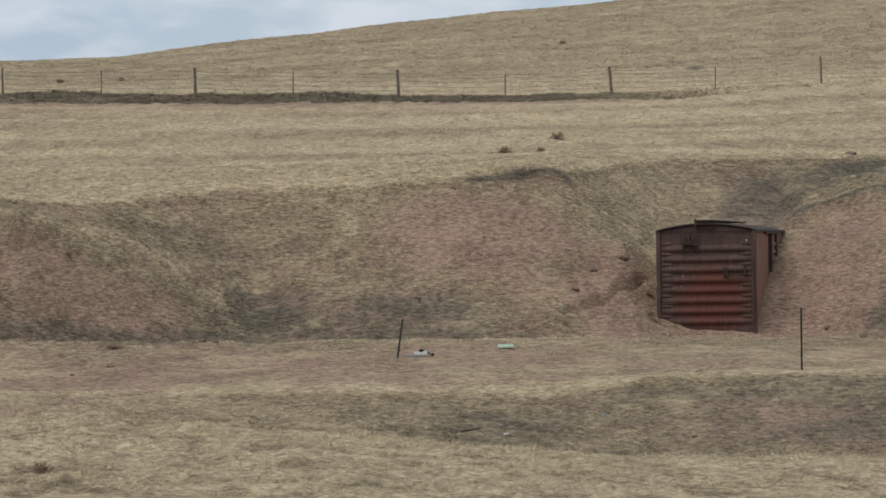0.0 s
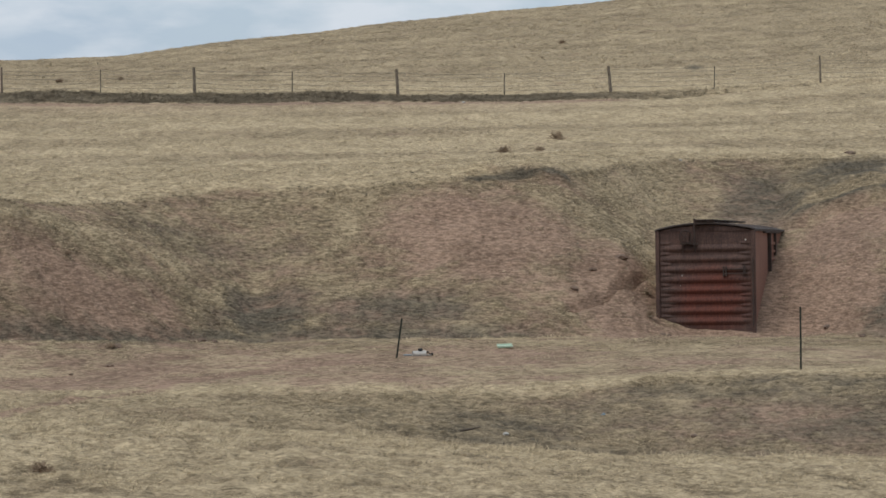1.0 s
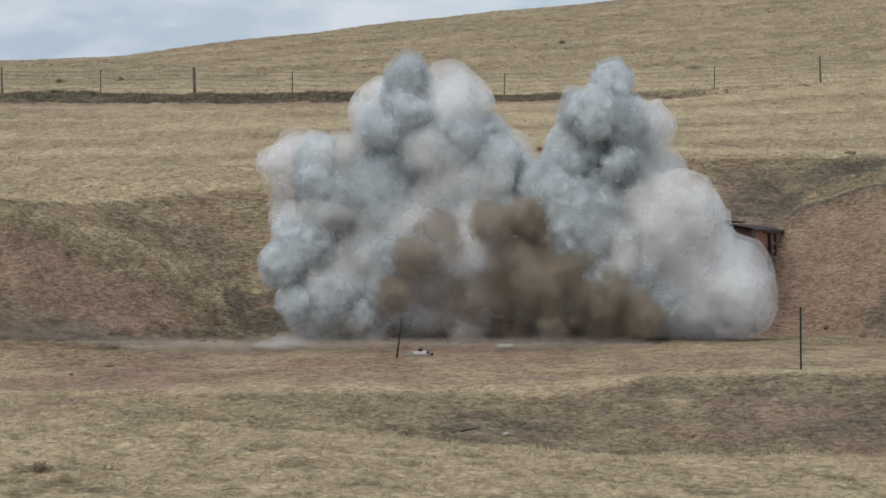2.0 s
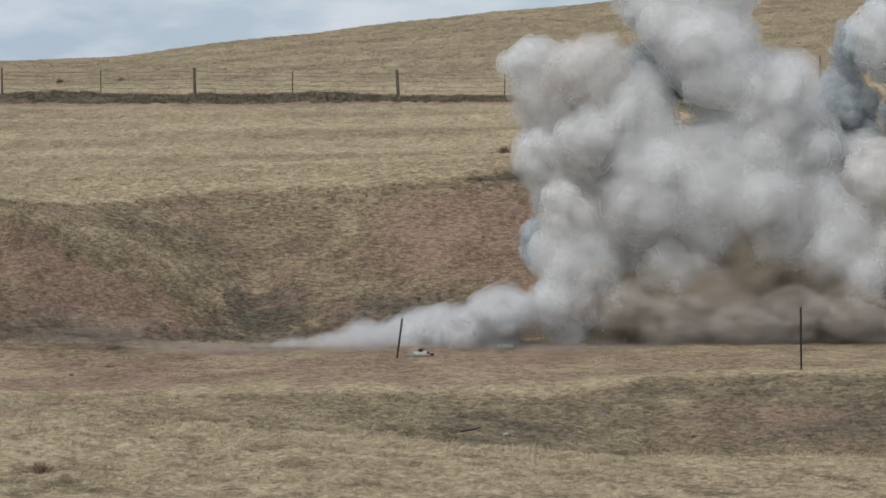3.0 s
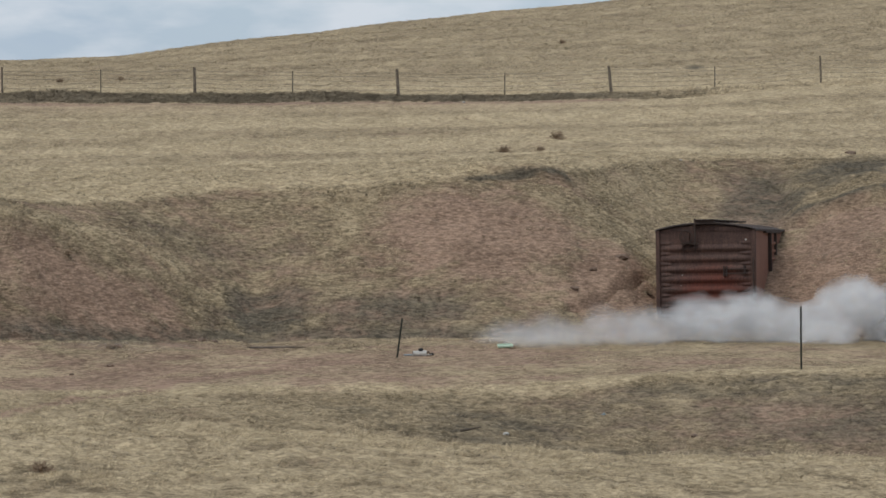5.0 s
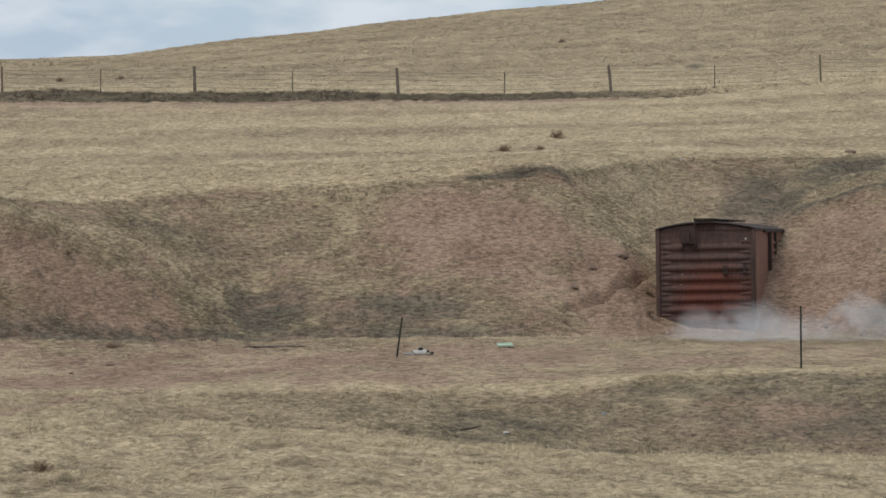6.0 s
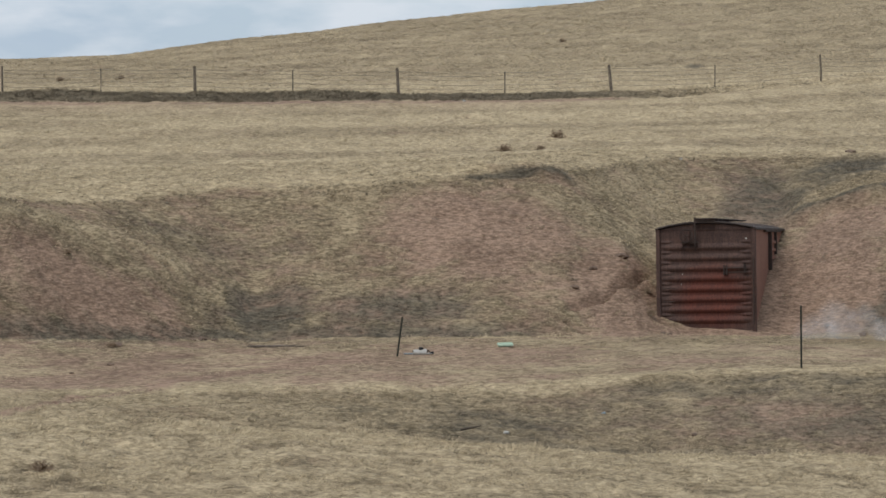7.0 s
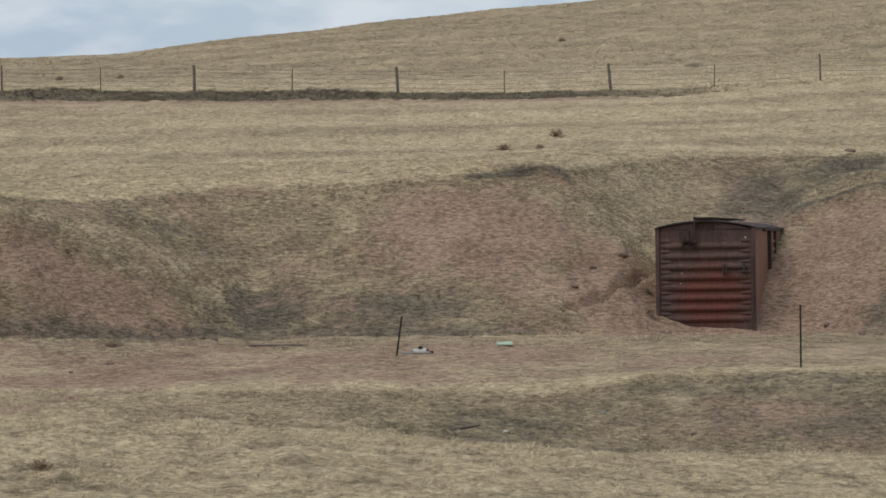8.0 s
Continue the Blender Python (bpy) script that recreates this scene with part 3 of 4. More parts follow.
def tube(points, r, sides=4):
    """One thin bent tube through points."""
    bm = bmesh.new()
    rings = []
    for p in points:
        rings.append([bm.verts.new(p + Vector((0, r * math.cos(2 * math.pi * k / sides), r * math.sin(2 * math.pi * k / sides)))) for k in range(sides)])
    for u, v in zip(rings, rings[1:]):
        for k in range(sides):
            bm.faces.new((u[k], u[(k + 1) % sides], v[(k + 1) % sides], v[k]))
    bm.faces.new(rings[0][::-1])
    bm.faces.new(rings[-1])
    return bm


def lump(bm, centre, size, seed, rough=0.35, subdiv=2):
    vs = bmesh.ops.create_icosphere(bm, subdivisions=subdiv, radius=1)["verts"]
    off = Vector((seed * 3.7, seed * 1.3, seed * 2.1))
    for v in vs:
        v.co = v.co * (1 + rough * noise.noise(v.co * 1.4 + off) + rough * 0.5 * noise.noise(v.co * 3.5 + off))
        v.co = Vector((v.co.x * size[0], v.co.y * size[1], v.co.z * size[2])) + Vector(centre)
    return bm


def holder(name, label, category, m, group=""):
    e = new(name)
    e.empty_display_size = 0.1
    e.matrix_basis = m
    return tagged(e, label, category, group)


# ---- the old railway wagon dug into the bank ----
W, HI, RISE, LONG = 2.84, 3.10, 0.18, 12.2      # width, eaves, rise of the roof, length


def roof_z(x):
    return HI + RISE * (1 - (2 * x / W) ** 2)


def end_wall():
    """Pressed steel end: long bulging ribs that taper at both sides, with short darts between them."""
    bm = bmesh.new()
    nx, nz = 64, 190
    grid = []
    for k in range(nz + 1):
        row = []
        for i in range(nx + 1):
            x = (i / nx - 0.5) * (W - 0.1)
            z = HI * k / nz
            s = abs(2 * x / (W - 0.1))
            y = 0.0
            for c in range(8):
                zc = 0.40 + 0.308 * c
                taper = 1 - max(0.0, (s - 0.72) / 0.28) ** 1.6
                q = (z - zc) / (0.120 * (0.55 + 0.45 * taper))
                if abs(q) < 1 and s < 0.985:
                    y -= 0.075 * taper * math.cos(q * math.pi / 2) ** 1.2
                dart = max(0.0, 1 - abs(s - 0.86) / 0.13)
                q = (z - zc - 0.1525) / 0.052
                if abs(q) < 1 and dart > 0:
                    y -= 0.038 * min(1, dart * 1.6) * math.cos(q * math.pi / 2)
            y += 0.012 * noise.noise(Vector((x * 2, z * 2, 3.3)))
            row.append(bm.verts.new((x, y, z)))
        grid.append(row)
    for k in range(nz):
        for i in range(nx):
            bm.faces.new((grid[k][i], grid[k][i + 1], grid[k + 1][i + 1], grid[k + 1][i])).smooth = True
    return bm


def gable():
    bm = bmesh.new()
    n = 16
    low, top, low2, top2 = [], [], [], []
    for i in range(n + 1):
        x = (i / n - 0.5) * (W - 0.06)
        for arr, y, z in ((low, -0.03, HI - 0.03), (top, -0.03, roof_z(x) - 0.03), (low2, 0.03, HI - 0.03), (top2, 0.03, roof_z(x) - 0.03)):
            arr.append(bm.verts.new((x, y, max(z, HI - 0.03 + (0.002 if arr in (top, top2) else 0)))))
    for i in range(n):
        bm.faces.new((low[i], low[i + 1], top[i + 1], top[i]))
        bm.faces.new((low2[i + 1], low2[i], top2[i], top2[i + 1]))
        bm.faces.new((top[i], top[i + 1], top2[i + 1], top2[i]))
    return bm


def roof_sheet(y0, y1):
    bm = bmesh.new()
    n = 18
    under, over = [], []
    for y in (y0, y1):
        for arr, dz in ((under, 0.0), (over, 0.035)):
            arr.append([bm.verts.new(((i / n - 0.5) * (W + 0.14), y, HI - 0.01 + RISE * (1 - (2 * (i / n) - 1) ** 2) + dz)) for i in range(n + 1)])
    for i in range(n):
        bm.faces.new((over[0][i], over[0][i + 1], over[1][i + 1], over[1][i]))
        bm.faces.new((under[0][i + 1], under[0][i], under[1][i], under[1][i + 1]))
        bm.faces.new((under[0][i], under[0][i + 1], over[0][i + 1], over[0][i]))
        bm.faces.new((under[1][i + 1], under[1][i], over[1][i], over[1][i + 1]))
    bm.faces.new((under[0][0], over[0][0], over[1][0], under[1][0]))
    bm.faces.new((over[0][n], under[0][n], under[1][n], over[1][n]))
    return bm


def wagon():
    car = holder("boxcar", "rusted red steel railway boxcar half buried in the bank", "boxcar", pose(7.80, 117.05, -0.02, -0.3, -0.9, -9.4))
    part("end_wall", end_wall(), M_RED, car, "dark red corrugated steel end with worn paint")
    part("gable", gable(), M_RED, car)
    for s in (-1, 1):
        part("corner_post", box(bmesh.new(), s * W / 2 - 0.06, s * W / 2 + 0.06, -0.075, 0.10, -0.1, HI, 0.015), M_RED, car, "dark corner post")
    part("end_sill", box(bmesh.new(), -W / 2, W / 2, -0.09, 0.10, -0.16, 0.06, 0.015), M_IRON, car)
    # sides in sheets, with a ribbed door at the middle
    for s in (-1, 1):
        x0, x1 = sorted((s * (W / 2), s * (W / 2 - 0.05)))
        for y0, y1 in ((0.1, 2.65), (2.66, 5.15), (7.2, 9.7), (9.71, LONG)):
            part("side_sheet", box(bmesh.new(), x0, x1, y0, y1, -0.1, HI), M_SIDE, car, "faded brown steel side")
        for y in (5.15, 7.1):
            part("door_post", box(bmesh.new(), *sorted((s * (W / 2 - 0.04), s * (W / 2 + 0.11))), y, y + 0.14, -0.1, HI - 0.04, 0.012), M_IRON, car, "dark upright door post")
        door = part("door", box(bmesh.new(), *sorted((s * (W / 2 - 0.04), s * (W / 2 + 0.03))), 5.29, 7.1, 0.0, HI - 0.08), M_SIDE, car, "brown sliding door with horizontal ribs")
        for c in range(11):
            z = 0.2 + c * 0.245
            part("rib", box(bmesh.new(), *sorted((s * (W / 2 + 0.03), s * (W / 2 + 0.085))), 5.36, 7.04, z, z + 0.09, 0.02), M_SIDE, door)
        part("door_track", box(bmesh.new(), *sorted((s * (W / 2), s * (W / 2 + 0.10))), 3.4, 8.9, HI - 0.10, HI - 0.045, 0.01), M_IRON, car)
        part("eave_strip", box(bmesh.new(), *sorted((s * (W / 2), s * (W / 2 + 0.075))), -0.05, LONG, HI - 0.045, HI + 0.03, 0.01), M_ROOF, car)
    part("far_end", box(bmesh.new(), -W / 2 + 0.05, W / 2 - 0.05, LONG - 0.06, LONG, -0.1, HI), M_RED, car)
    part("floor", box(bmesh.new(), -W / 2 + 0.05, W / 2 - 0.05, 0.1, LONG - 0.06, -0.15, -0.08), M_WOOD, car)
    for k in range(11):
        y0 = -0.10 + k * (LONG + 0.15) / 11
        part("roof_sheet", roof_sheet(y0, y0 + (LONG + 0.15) / 11 - 0.012), M_ROOF, car, "dull grey-brown steel roof sheet")
        bm = bmesh.new()
        for i in range(12):
            xa, xb = ((i / 12 - 0.5) * W, ((i + 1) / 12 - 0.5) * W)
            rod(bm, (xa, y0, roof_z(xa) + 0.03), (xb, y0, roof_z(xb) + 0.03), 0.022, 6)
        part("roof_seam", bm, M_ROOF, car)
    for k in range(3):
        x = -0.27 + k * 0.19
        part("running_board", box(bmesh.new(), x, x + 0.165, -0.30, LONG - 1.5, HI + RISE + 0.10, HI + RISE + 0.135, 0.006), M_IRON, car, "weathered dark plank of the roof walk")
    for y in (-0.22, 0.9, 2.1, 3.3, 4.5):
        part("saddle", box(bmesh.new(), -0.30, 0.30, y, y + 0.06, HI + RISE - 0.01, HI + RISE + 0.10), M_IRON, car)
    # brake step, staff and wheel on the end
    part("brake_step", box(bmesh.new(), -0.72, -0.22, -0.22, -0.05, HI - 0.42, HI - 0.38, 0.006), M_IRON, car)
    for x in (-0.66, -0.30):
        part("step_bracket", rod(bmesh.new(), (x, -0.20, HI - 0.42), (x, -0.06, HI - 0.66), 0.018), M_IRON, car)
    part("brake_staff", rod(bmesh.new(), (-0.30, -0.15, HI - 0.52), (-0.30, -0.15, HI + RISE + 0.16), 0.030), M_IRON, car)
    part("gear_box", box(bmesh.new(), -0.66, -0.46, -0.20, -0.02, HI - 0.36, HI - 0.06, 0.02), M_RED, car)
    bm = bmesh.new()
    for k in range(16):
        a, b = k / 16 * 2 * math.pi, (k + 1) / 16 * 2 * math.pi
        rod(bm, (-0.56 + 0.19 * math.cos(a), -0.25, HI - 0.2 + 0.19 * math.sin(a)), (-0.56 + 0.19 * math.cos(b), -0.25, HI - 0.2 + 0.19 * math.sin(b)), 0.014, 6)
    for k in range(5):
        a = k / 5 * 2 * math.pi
        rod(bm, (-0.56, -0.25, HI - 0.2), (-0.56 + 0.19 * math.cos(a), -0.25, HI - 0.2 + 0.19 * math.sin(a)), 0.010, 6)
    part("brake_wheel", bm, M_IRON, car, "dark iron hand brake wheel")
    # bracket and grab irons on the end
    for x in (0.52, 0.60):
        part("bracket", box(bmesh.new(), x, x + 0.035, -0.16, -0.02, 1.72, 2.02, 0.005), M_IRON, car)
    for x in (1.12, 1.16):
        part("hanger", box(bmesh.new(), x, x + 0.025, -0.16, -0.02, 1.78, 2.04, 0.005), M_IRON, car)
    for z in (1.80, 1.93):
        part("grab_iron", rod(bmesh.new(), (0.55, -0.15, z), (1.22, -0.15, z), 0.014, 6), M_IRON, car)
    for z in (0.55, 0.95, 1.35, 1.75):
        bm = rod(bmesh.new(), (-W / 2 + 0.12, -0.14, z), (-W / 2 + 0.50, -0.14, z), 0.012, 6)
        part("rung", bm, M_IRON, car)
    part("corner_rod", rod(bmesh.new(), (W / 2 - 0.01, -0.13, 0.25), (W / 2 - 0.01, -0.13, 2.25), 0.022, 6), M_IRON, car)
    for x, z, r in ((1.20, 2.80, 0.028), (-0.70, 1.76, 0.019), (-0.74, 1.46, 0.015)):
        bm = bmesh.new()
        bmesh.ops.create_cone(bm, cap_ends=True, segments=12, radius1=r, radius2=r * 0.9, depth=0.012, matrix=Matrix.Translation((x, -0.075, z)) @ pose(0, 0, 0, 90))
        part("reflector", bm, M_WHITE, car, "small white spot on the end")
    return car


wagon()


# ---- range posts on the flat ----
def t_post(b, d, tall, lean_x, lean_y, label, material, group, thick=1.0):
    p = plot(b, d)
    post = holder("t_post", label, "post", pose(p.x, p.y, p.z, lean_y, lean_x, 0), group)
    bm = bmesh.new()
    box(bm, -0.021 * thick, 0.021 * thick, -0.004, 0.004, -0.35, tall)
    box(bm, -0.004, 0.004, 0.005, 0.030, -0.35, tall)
    part("stem", bm, material, post)
    k = 0
    while 0.12 + k * 0.06 < tall - 0.03:
        z = 0.12 + k * 0.06
        part("stud", box(bmesh.new(), -0.008, 0.008, -0.013, -0.003, z, z + 0.018), material, post)
        k += 1
    return post


t_post(-11.7, 105.3, 1.06, 7.4, 2, "leaning dark steel post in the flat meadow", M_POST, "range posts", 1.15)
t_post(90.5, 96.8, 1.52, -0.7, 1, "upright dark steel post in the dry grass", M_POST, "range posts", 1.1)


# ---- pasture fence along the far slope ----
def fence():
    f = holder("fence", "weathered wood and steel post fence with sagging wires", "fence", pose(0, 0, 0))
    wood = [(-164, 0.0), (-111.5, 0.8), (-62.8, 1.6), (-11.4, 3.2), (42.4, 5.4), (95.4, 2.0), (146, 0.0)]
    steel = [(-137, 0), (-86.6, 0), (-38.1, 0), (15.5, 0), (68.6, 0), (121, 0)]
    tops = []
    for b, lean in wood:
        p = plot(b, 203.6)
        r, tall = (0.085, 1.33) if -80 < b < 60 else (0.055, 1.36)
        bm = bmesh.new()
        rod(bm, (0, 0, -0.4), (0, 0, tall), r, 12, r * 0.86)
        for v in bm.verts:
            v.co.x += 0.012 * noise.noise(v.co * 3 + Vector((b, 0, 0)))
        ob = part("wood_post", bm, M_WOOD, f, "grey weathered wooden post")
        ob.matrix_basis = pose(p.x, p.y, p.z, 0, -lean, 0)
        tops.append((b, ob.matrix_basis, tall))
    for b, lean in steel:
        p = plot(b, 203.6)
        bm = box(box(bmesh.new(), -0.026, 0.026, -0.006, 0.006, -0.4, 1.20), -0.006, 0.006, 0.006, 0.036, -0.4, 1.20)
        ob = part("steel_post", bm, M_TPOST, f, "thin rusty steel post")
        ob.matrix_basis = pose(p.x, p.y, p.z)
        tops.append((b, ob.matrix_basis, 1.20))
    tops.sort(key=lambda q: q[0])
    for h in (0.28, 0.52, 0.76, 0.98, 1.14):
        for (b0, m0, t0), (b1, m1, t1) in zip(tops, tops[1:]):
            a, c = m0 @ Vector((0, -0.09, h)), m1 @ Vector((0, -0.09, h))
            sag = 0.03 + 0.05 * random.random()
            part("wire", tube([a.lerp(c, k / 6) - Vector((0, 0, sag * math.sin(math.pi * k / 6))) for k in range(7)], 0.0085), M_WIRE, f)
    return f


fence()


# ---- things lying about ----
def junk_bucket():
    p = plot(-5.6, 106.2)
    t = holder("spent_bucket", "split white plastic bucket with black fittings on the ground", "debris", pose(p.x, p.y, p.z, 0, 0, 8))
    bm = bmesh.new()
    bmesh.ops.create_cone(bm, cap_ends=False, segments=20, radius1=0.115, radius2=0.145, depth=0.36, matrix=Matrix.Translation((-0.05, 0, 0.075)) @ pose(0, 0, 0, 0, 90, 0))
    bmesh.ops.scale(bm, vec=(1, 1, 0.72), verts=bm.verts[:])
    part("shell", bm, M_WHITE, t, "white plastic shell lying on its side")
    part("cap", lump(bmesh.new(), (-0.02, -0.04, 0.17), (0.07, 0.06, 0.045), 3), M_BLACK, t, "black cap")
    part("handle", rod(rod(bmesh.new(), (0.12, -0.1, 0.03), (0.17, -0.12, 0.13), 0.014), (0.17, -0.12, 0.13), (0.24, -0.12, 0.04), 0.014), M_BLACK, t, "black bent handle")
    part("flap", box(bmesh.new(), 0.12, 0.27, -0.12, 0.06, 0.02, 0.05, 0.01), M_WHITE, t, "torn white flap")
    part("sheet", box(bmesh.new(), -0.42, 0.30, 0.16, 0.42, 0.0, 0.035, 0.01), M_BLUE, t, "faded blue plastic sheet lying behind the bucket")
    part("plug", lump(bmesh.new(), (0.29, -0.06, 0.05), (0.045, 0.04, 0.04), 6), M_BLACK, t)


def tray():
    p = plot(15.6, 109.8)
    t = holder("plastic_tray", "pale green plastic tray lying on the dry grass", "tray", pose(p.x, p.y, p.z + 0.03, 9, -2, 4))
    part("base", box(bmesh.new(), -0.20, 0.20, -0.14, 0.14, 0, 0.03, 0.01), M_TEAL, t)
    for x0, x1, y0, y1 in ((-0.21, 0.21, -0.16, -0.13), (-0.21, 0.21, 0.13, 0.16), (-0.21, -0.18, -0.13, 0.13), (0.18, 0.21, -0.13, 0.13)):
        part("rim", box(bmesh.new(), x0, x1, y0, y1, 0, 0.055, 0.008), M_TEAL, t)


def tumbleweed(b, d, r, seed, label="brown tangled tumbleweed resting on the grass"):
    p = plot(b, d)
    t = holder("tumbleweed", label, "shrub", pose(p.x, p.y, p.z), "tumbleweeds")
    rr = random.Random(seed)
    bm = bmesh.new()
    for k in range(90):
        a, e = rr.uniform(0, 6.283), rr.uniform(0.05, 1.35)
        q = Vector((math.cos(a) * math.cos(e) * 1.25, math.sin(a) * math.cos(e), math.sin(e))) * r * rr.uniform(0.5, 1.05)
        mid = q * 0.5 + Vector((rr.uniform(-1, 1), rr.uniform(-1, 1), rr.uniform(0, 1))) * r * 0.18
        rod(bm, (0, 0, 0.02), mid, 0.012, 3, 0.009)
        rod(bm, mid, q, 0.009, 3, 0.004)
        for s in range(3):
            w = mid.lerp(q, rr.uniform(0.2, 1))
            rod(bm, w, w + Vector((rr.uniform(-1, 1), rr.uniform(-1, 1), rr.uniform(-0.5, 1))) * r * 0.25, 0.006, 3, 0.003)
    part("tangle", bm, M_BRUSH, t)


def rock(b, d, s, seed, material=M_STONE, label="brown stone lying in dry grass", flat=0.5, name="stone", category="stone"):
    p = plot(b, d)
    bm = lump(bmesh.new(), (0, 0, s * flat * 0.35), (s, s * 0.7, s * flat), seed, 0.5)
    ob = part(name, bm, material)
    ob.matrix_basis = pose(p.x, p.y, p.z, 0, 0, seed * 37 % 180)
    return tagged(ob, label, category, "scattered stones" if name == "stone" else "")


def stick():
    p = plot(6.8, 88.0)
    ob = part("stick", rod(rod(bmesh.new(), (-0.22, 0, 0.01), (0.02, 0, 0.05), 0.026, 6, 0.024), (0.02, 0, 0.05), (0.24, 0.02, 0.10), 0.024, 6, 0.012), M_TWIG)
    ob.matrix_basis = pose(p.x, p.y, p.z + 0.02)
    tagged(ob, "grey dry stick lying in the grass", "stick")


junk_bucket()
tray()
stick()
for i, (b, d, r) in enumerate(((28.6, 158, 0.42), (15.5, 147, 0.30), (24.5, 149.5, 0.24), (-101.5, 73.5, 0.24), (-81.5, 230, 0.24), (-97, 232, 0.3), (30, 262, 0.28), (-95, 113.0, 0.12), (52.3, 117.0, 0.20), (51.6, 118.2, 0.18), (-84, 108.4, 0.16))):
    tumbleweed(b, d, r, i)
for i, (b, d, s) in enumerate(((-82.5, 108.7, 0.16), (-61, 111.9, 0.15), (-57.8, 112.0, 0.13), (-63.5, 111.7, 0.10), (-84, 104.5, 0.10), (-94, 102, 0.07), (102.8, 141, 0.28), 
                               (55.5, 115.2, 0.16), (57, 115.0, 0.10), (45, 119.2, 0.2), (38, 118.2, 0.15), (97, 117.2, 0.14), (106, 115.5, 0.13), (33, 116.5, 0.14))):
    rock(b, d, s, i + 1)
rock(17.7, 109.6, 0.10, 31, M_BRUSH, "small dark clod beside the tray", 0.4)
rock(15.9, 88.3, 0.075, 35, M_WHITE, "small pale scrap in the dark grass", 0.6, "scrap", "debris")
rock(40.6, 92.3, 0.06, 39, M_BLUE, "small blue scrap in the dark grass", 0.6, "scrap", "debris")
rock(63.4, 89.6, 0.10, 41, M_STONE, "pale brown stone in the dark hollow", 0.5)
rock(60.0, 137.0, 0.07, 37, M_WHITE, "tiny white scrap in the hollow", 0.6, "scrap", "debris")
rock(5.2, 199.6, 0.10, 33, M_WHITE, "small white scrap on the dirt track", 0.5, "scrap", "debris")


# ---- the blast: smoke in rigid puffs that rise, spread and drift ----
PX = 0.016          # metres to a unit of the cloud's plan: across from the view's middle line, and up from the flat
CLOUD_Y = 111.0
PALE, ASH = (0.86, 0.895, 0.90), (0.50, 0.535, 0.545)
S_WHITE = smoke_material("pale_smoke", ASH, PALE, 0.62, 0.4, scale=2.4, soft=1.9)
S_WHITE_V = smoke_material("pale_smoke_veil", ASH, PALE, 0.21, 0.8)
S_LATE = smoke_material("white_smoke", (0.88, 0.86, 0.83), (0.985, 0.985, 0.98), 0.42, 0.4, scale=0.9, vary=0.15, soft=0.7)
S_LATE_V = smoke_material("white_smoke_veil", (0.88, 0.865, 0.84), (0.985, 0.985, 0.98), 0.20, 0.7, scale=0.8, vary=0.15, soft=0.7)
# dark blue-grey puffs in the middle of the early cloud
S_DARK = smoke_material("dark_grey_smoke", (0.07, 0.086, 0.092), (0.33, 0.365, 0.38), 1.0)
S_DARK_V = smoke_material("dark_grey_smoke_veil", (0.14, 0.16, 0.17), (0.42, 0.455, 0.47), 0.22, 0.8)
S_BROWN = smoke_material("soil_dust", (0.13, 0.092, 0.068), (0.36, 0.275, 0.205), 1.0)
S_BROWN_V = smoke_material("soil_dust_veil", (0.22, 0.165, 0.12), (0.44, 0.35, 0.27), 0.22, 0.8)
S_UNDER = smoke_material("brown_grey_smoke", (0.68, 0.61, 0.55), (0.82, 0.76, 0.71), 0.17, 0.7, soft=0.6)
S_TAN_V = smoke_material("tan_smoke_veil", (0.80, 0.75, 0.69), (0.97, 0.96, 0.945), 0.19, 0.8)
S_SKIRT = smoke_material("tan_ground_dust", (0.70, 0.63, 0.56), (0.84, 0.78, 0.72), 0.09, 0.85, scale=1.0, soft=0.5)
S_OCHRE_V = smoke_material("ochre_dust_veil", (0.32, 0.26, 0.195), (0.50, 0.425, 0.33), 0.20, 0.8)
S_OCHRE = smoke_material("ochre_dust", (0.32, 0.26, 0.195), (0.50, 0.425, 0.33), 0.24, 0.7)
S_HAZE = smoke_material("thin_lilac_smoke", (0.62, 0.58, 0.60), (0.80, 0.77, 0.80), 0.075, 0.95)
S_GRADES = [(smoke_material("trailing_smoke", (0.80, 0.775, 0.745), (0.95, 0.95, 0.945), c, 0.6, scale=1.0, soft=0.6), smoke_material("trailing_veil", (0.80, 0.785, 0.77), (0.95, 0.95, 0.955), w, 0.85, scale=0.8, soft=0.6))
            for c, w in ((0.32, 0.15), (0.24, 0.12), (0.16, 0.085), (0.09, 0.052), (0.045, 0.027), (0.028, 0.018))]
S_DUST = smoke_material("ground_dust", (0.60, 0.51, 0.435), (0.74, 0.65, 0.565), 0.042, 0.9)


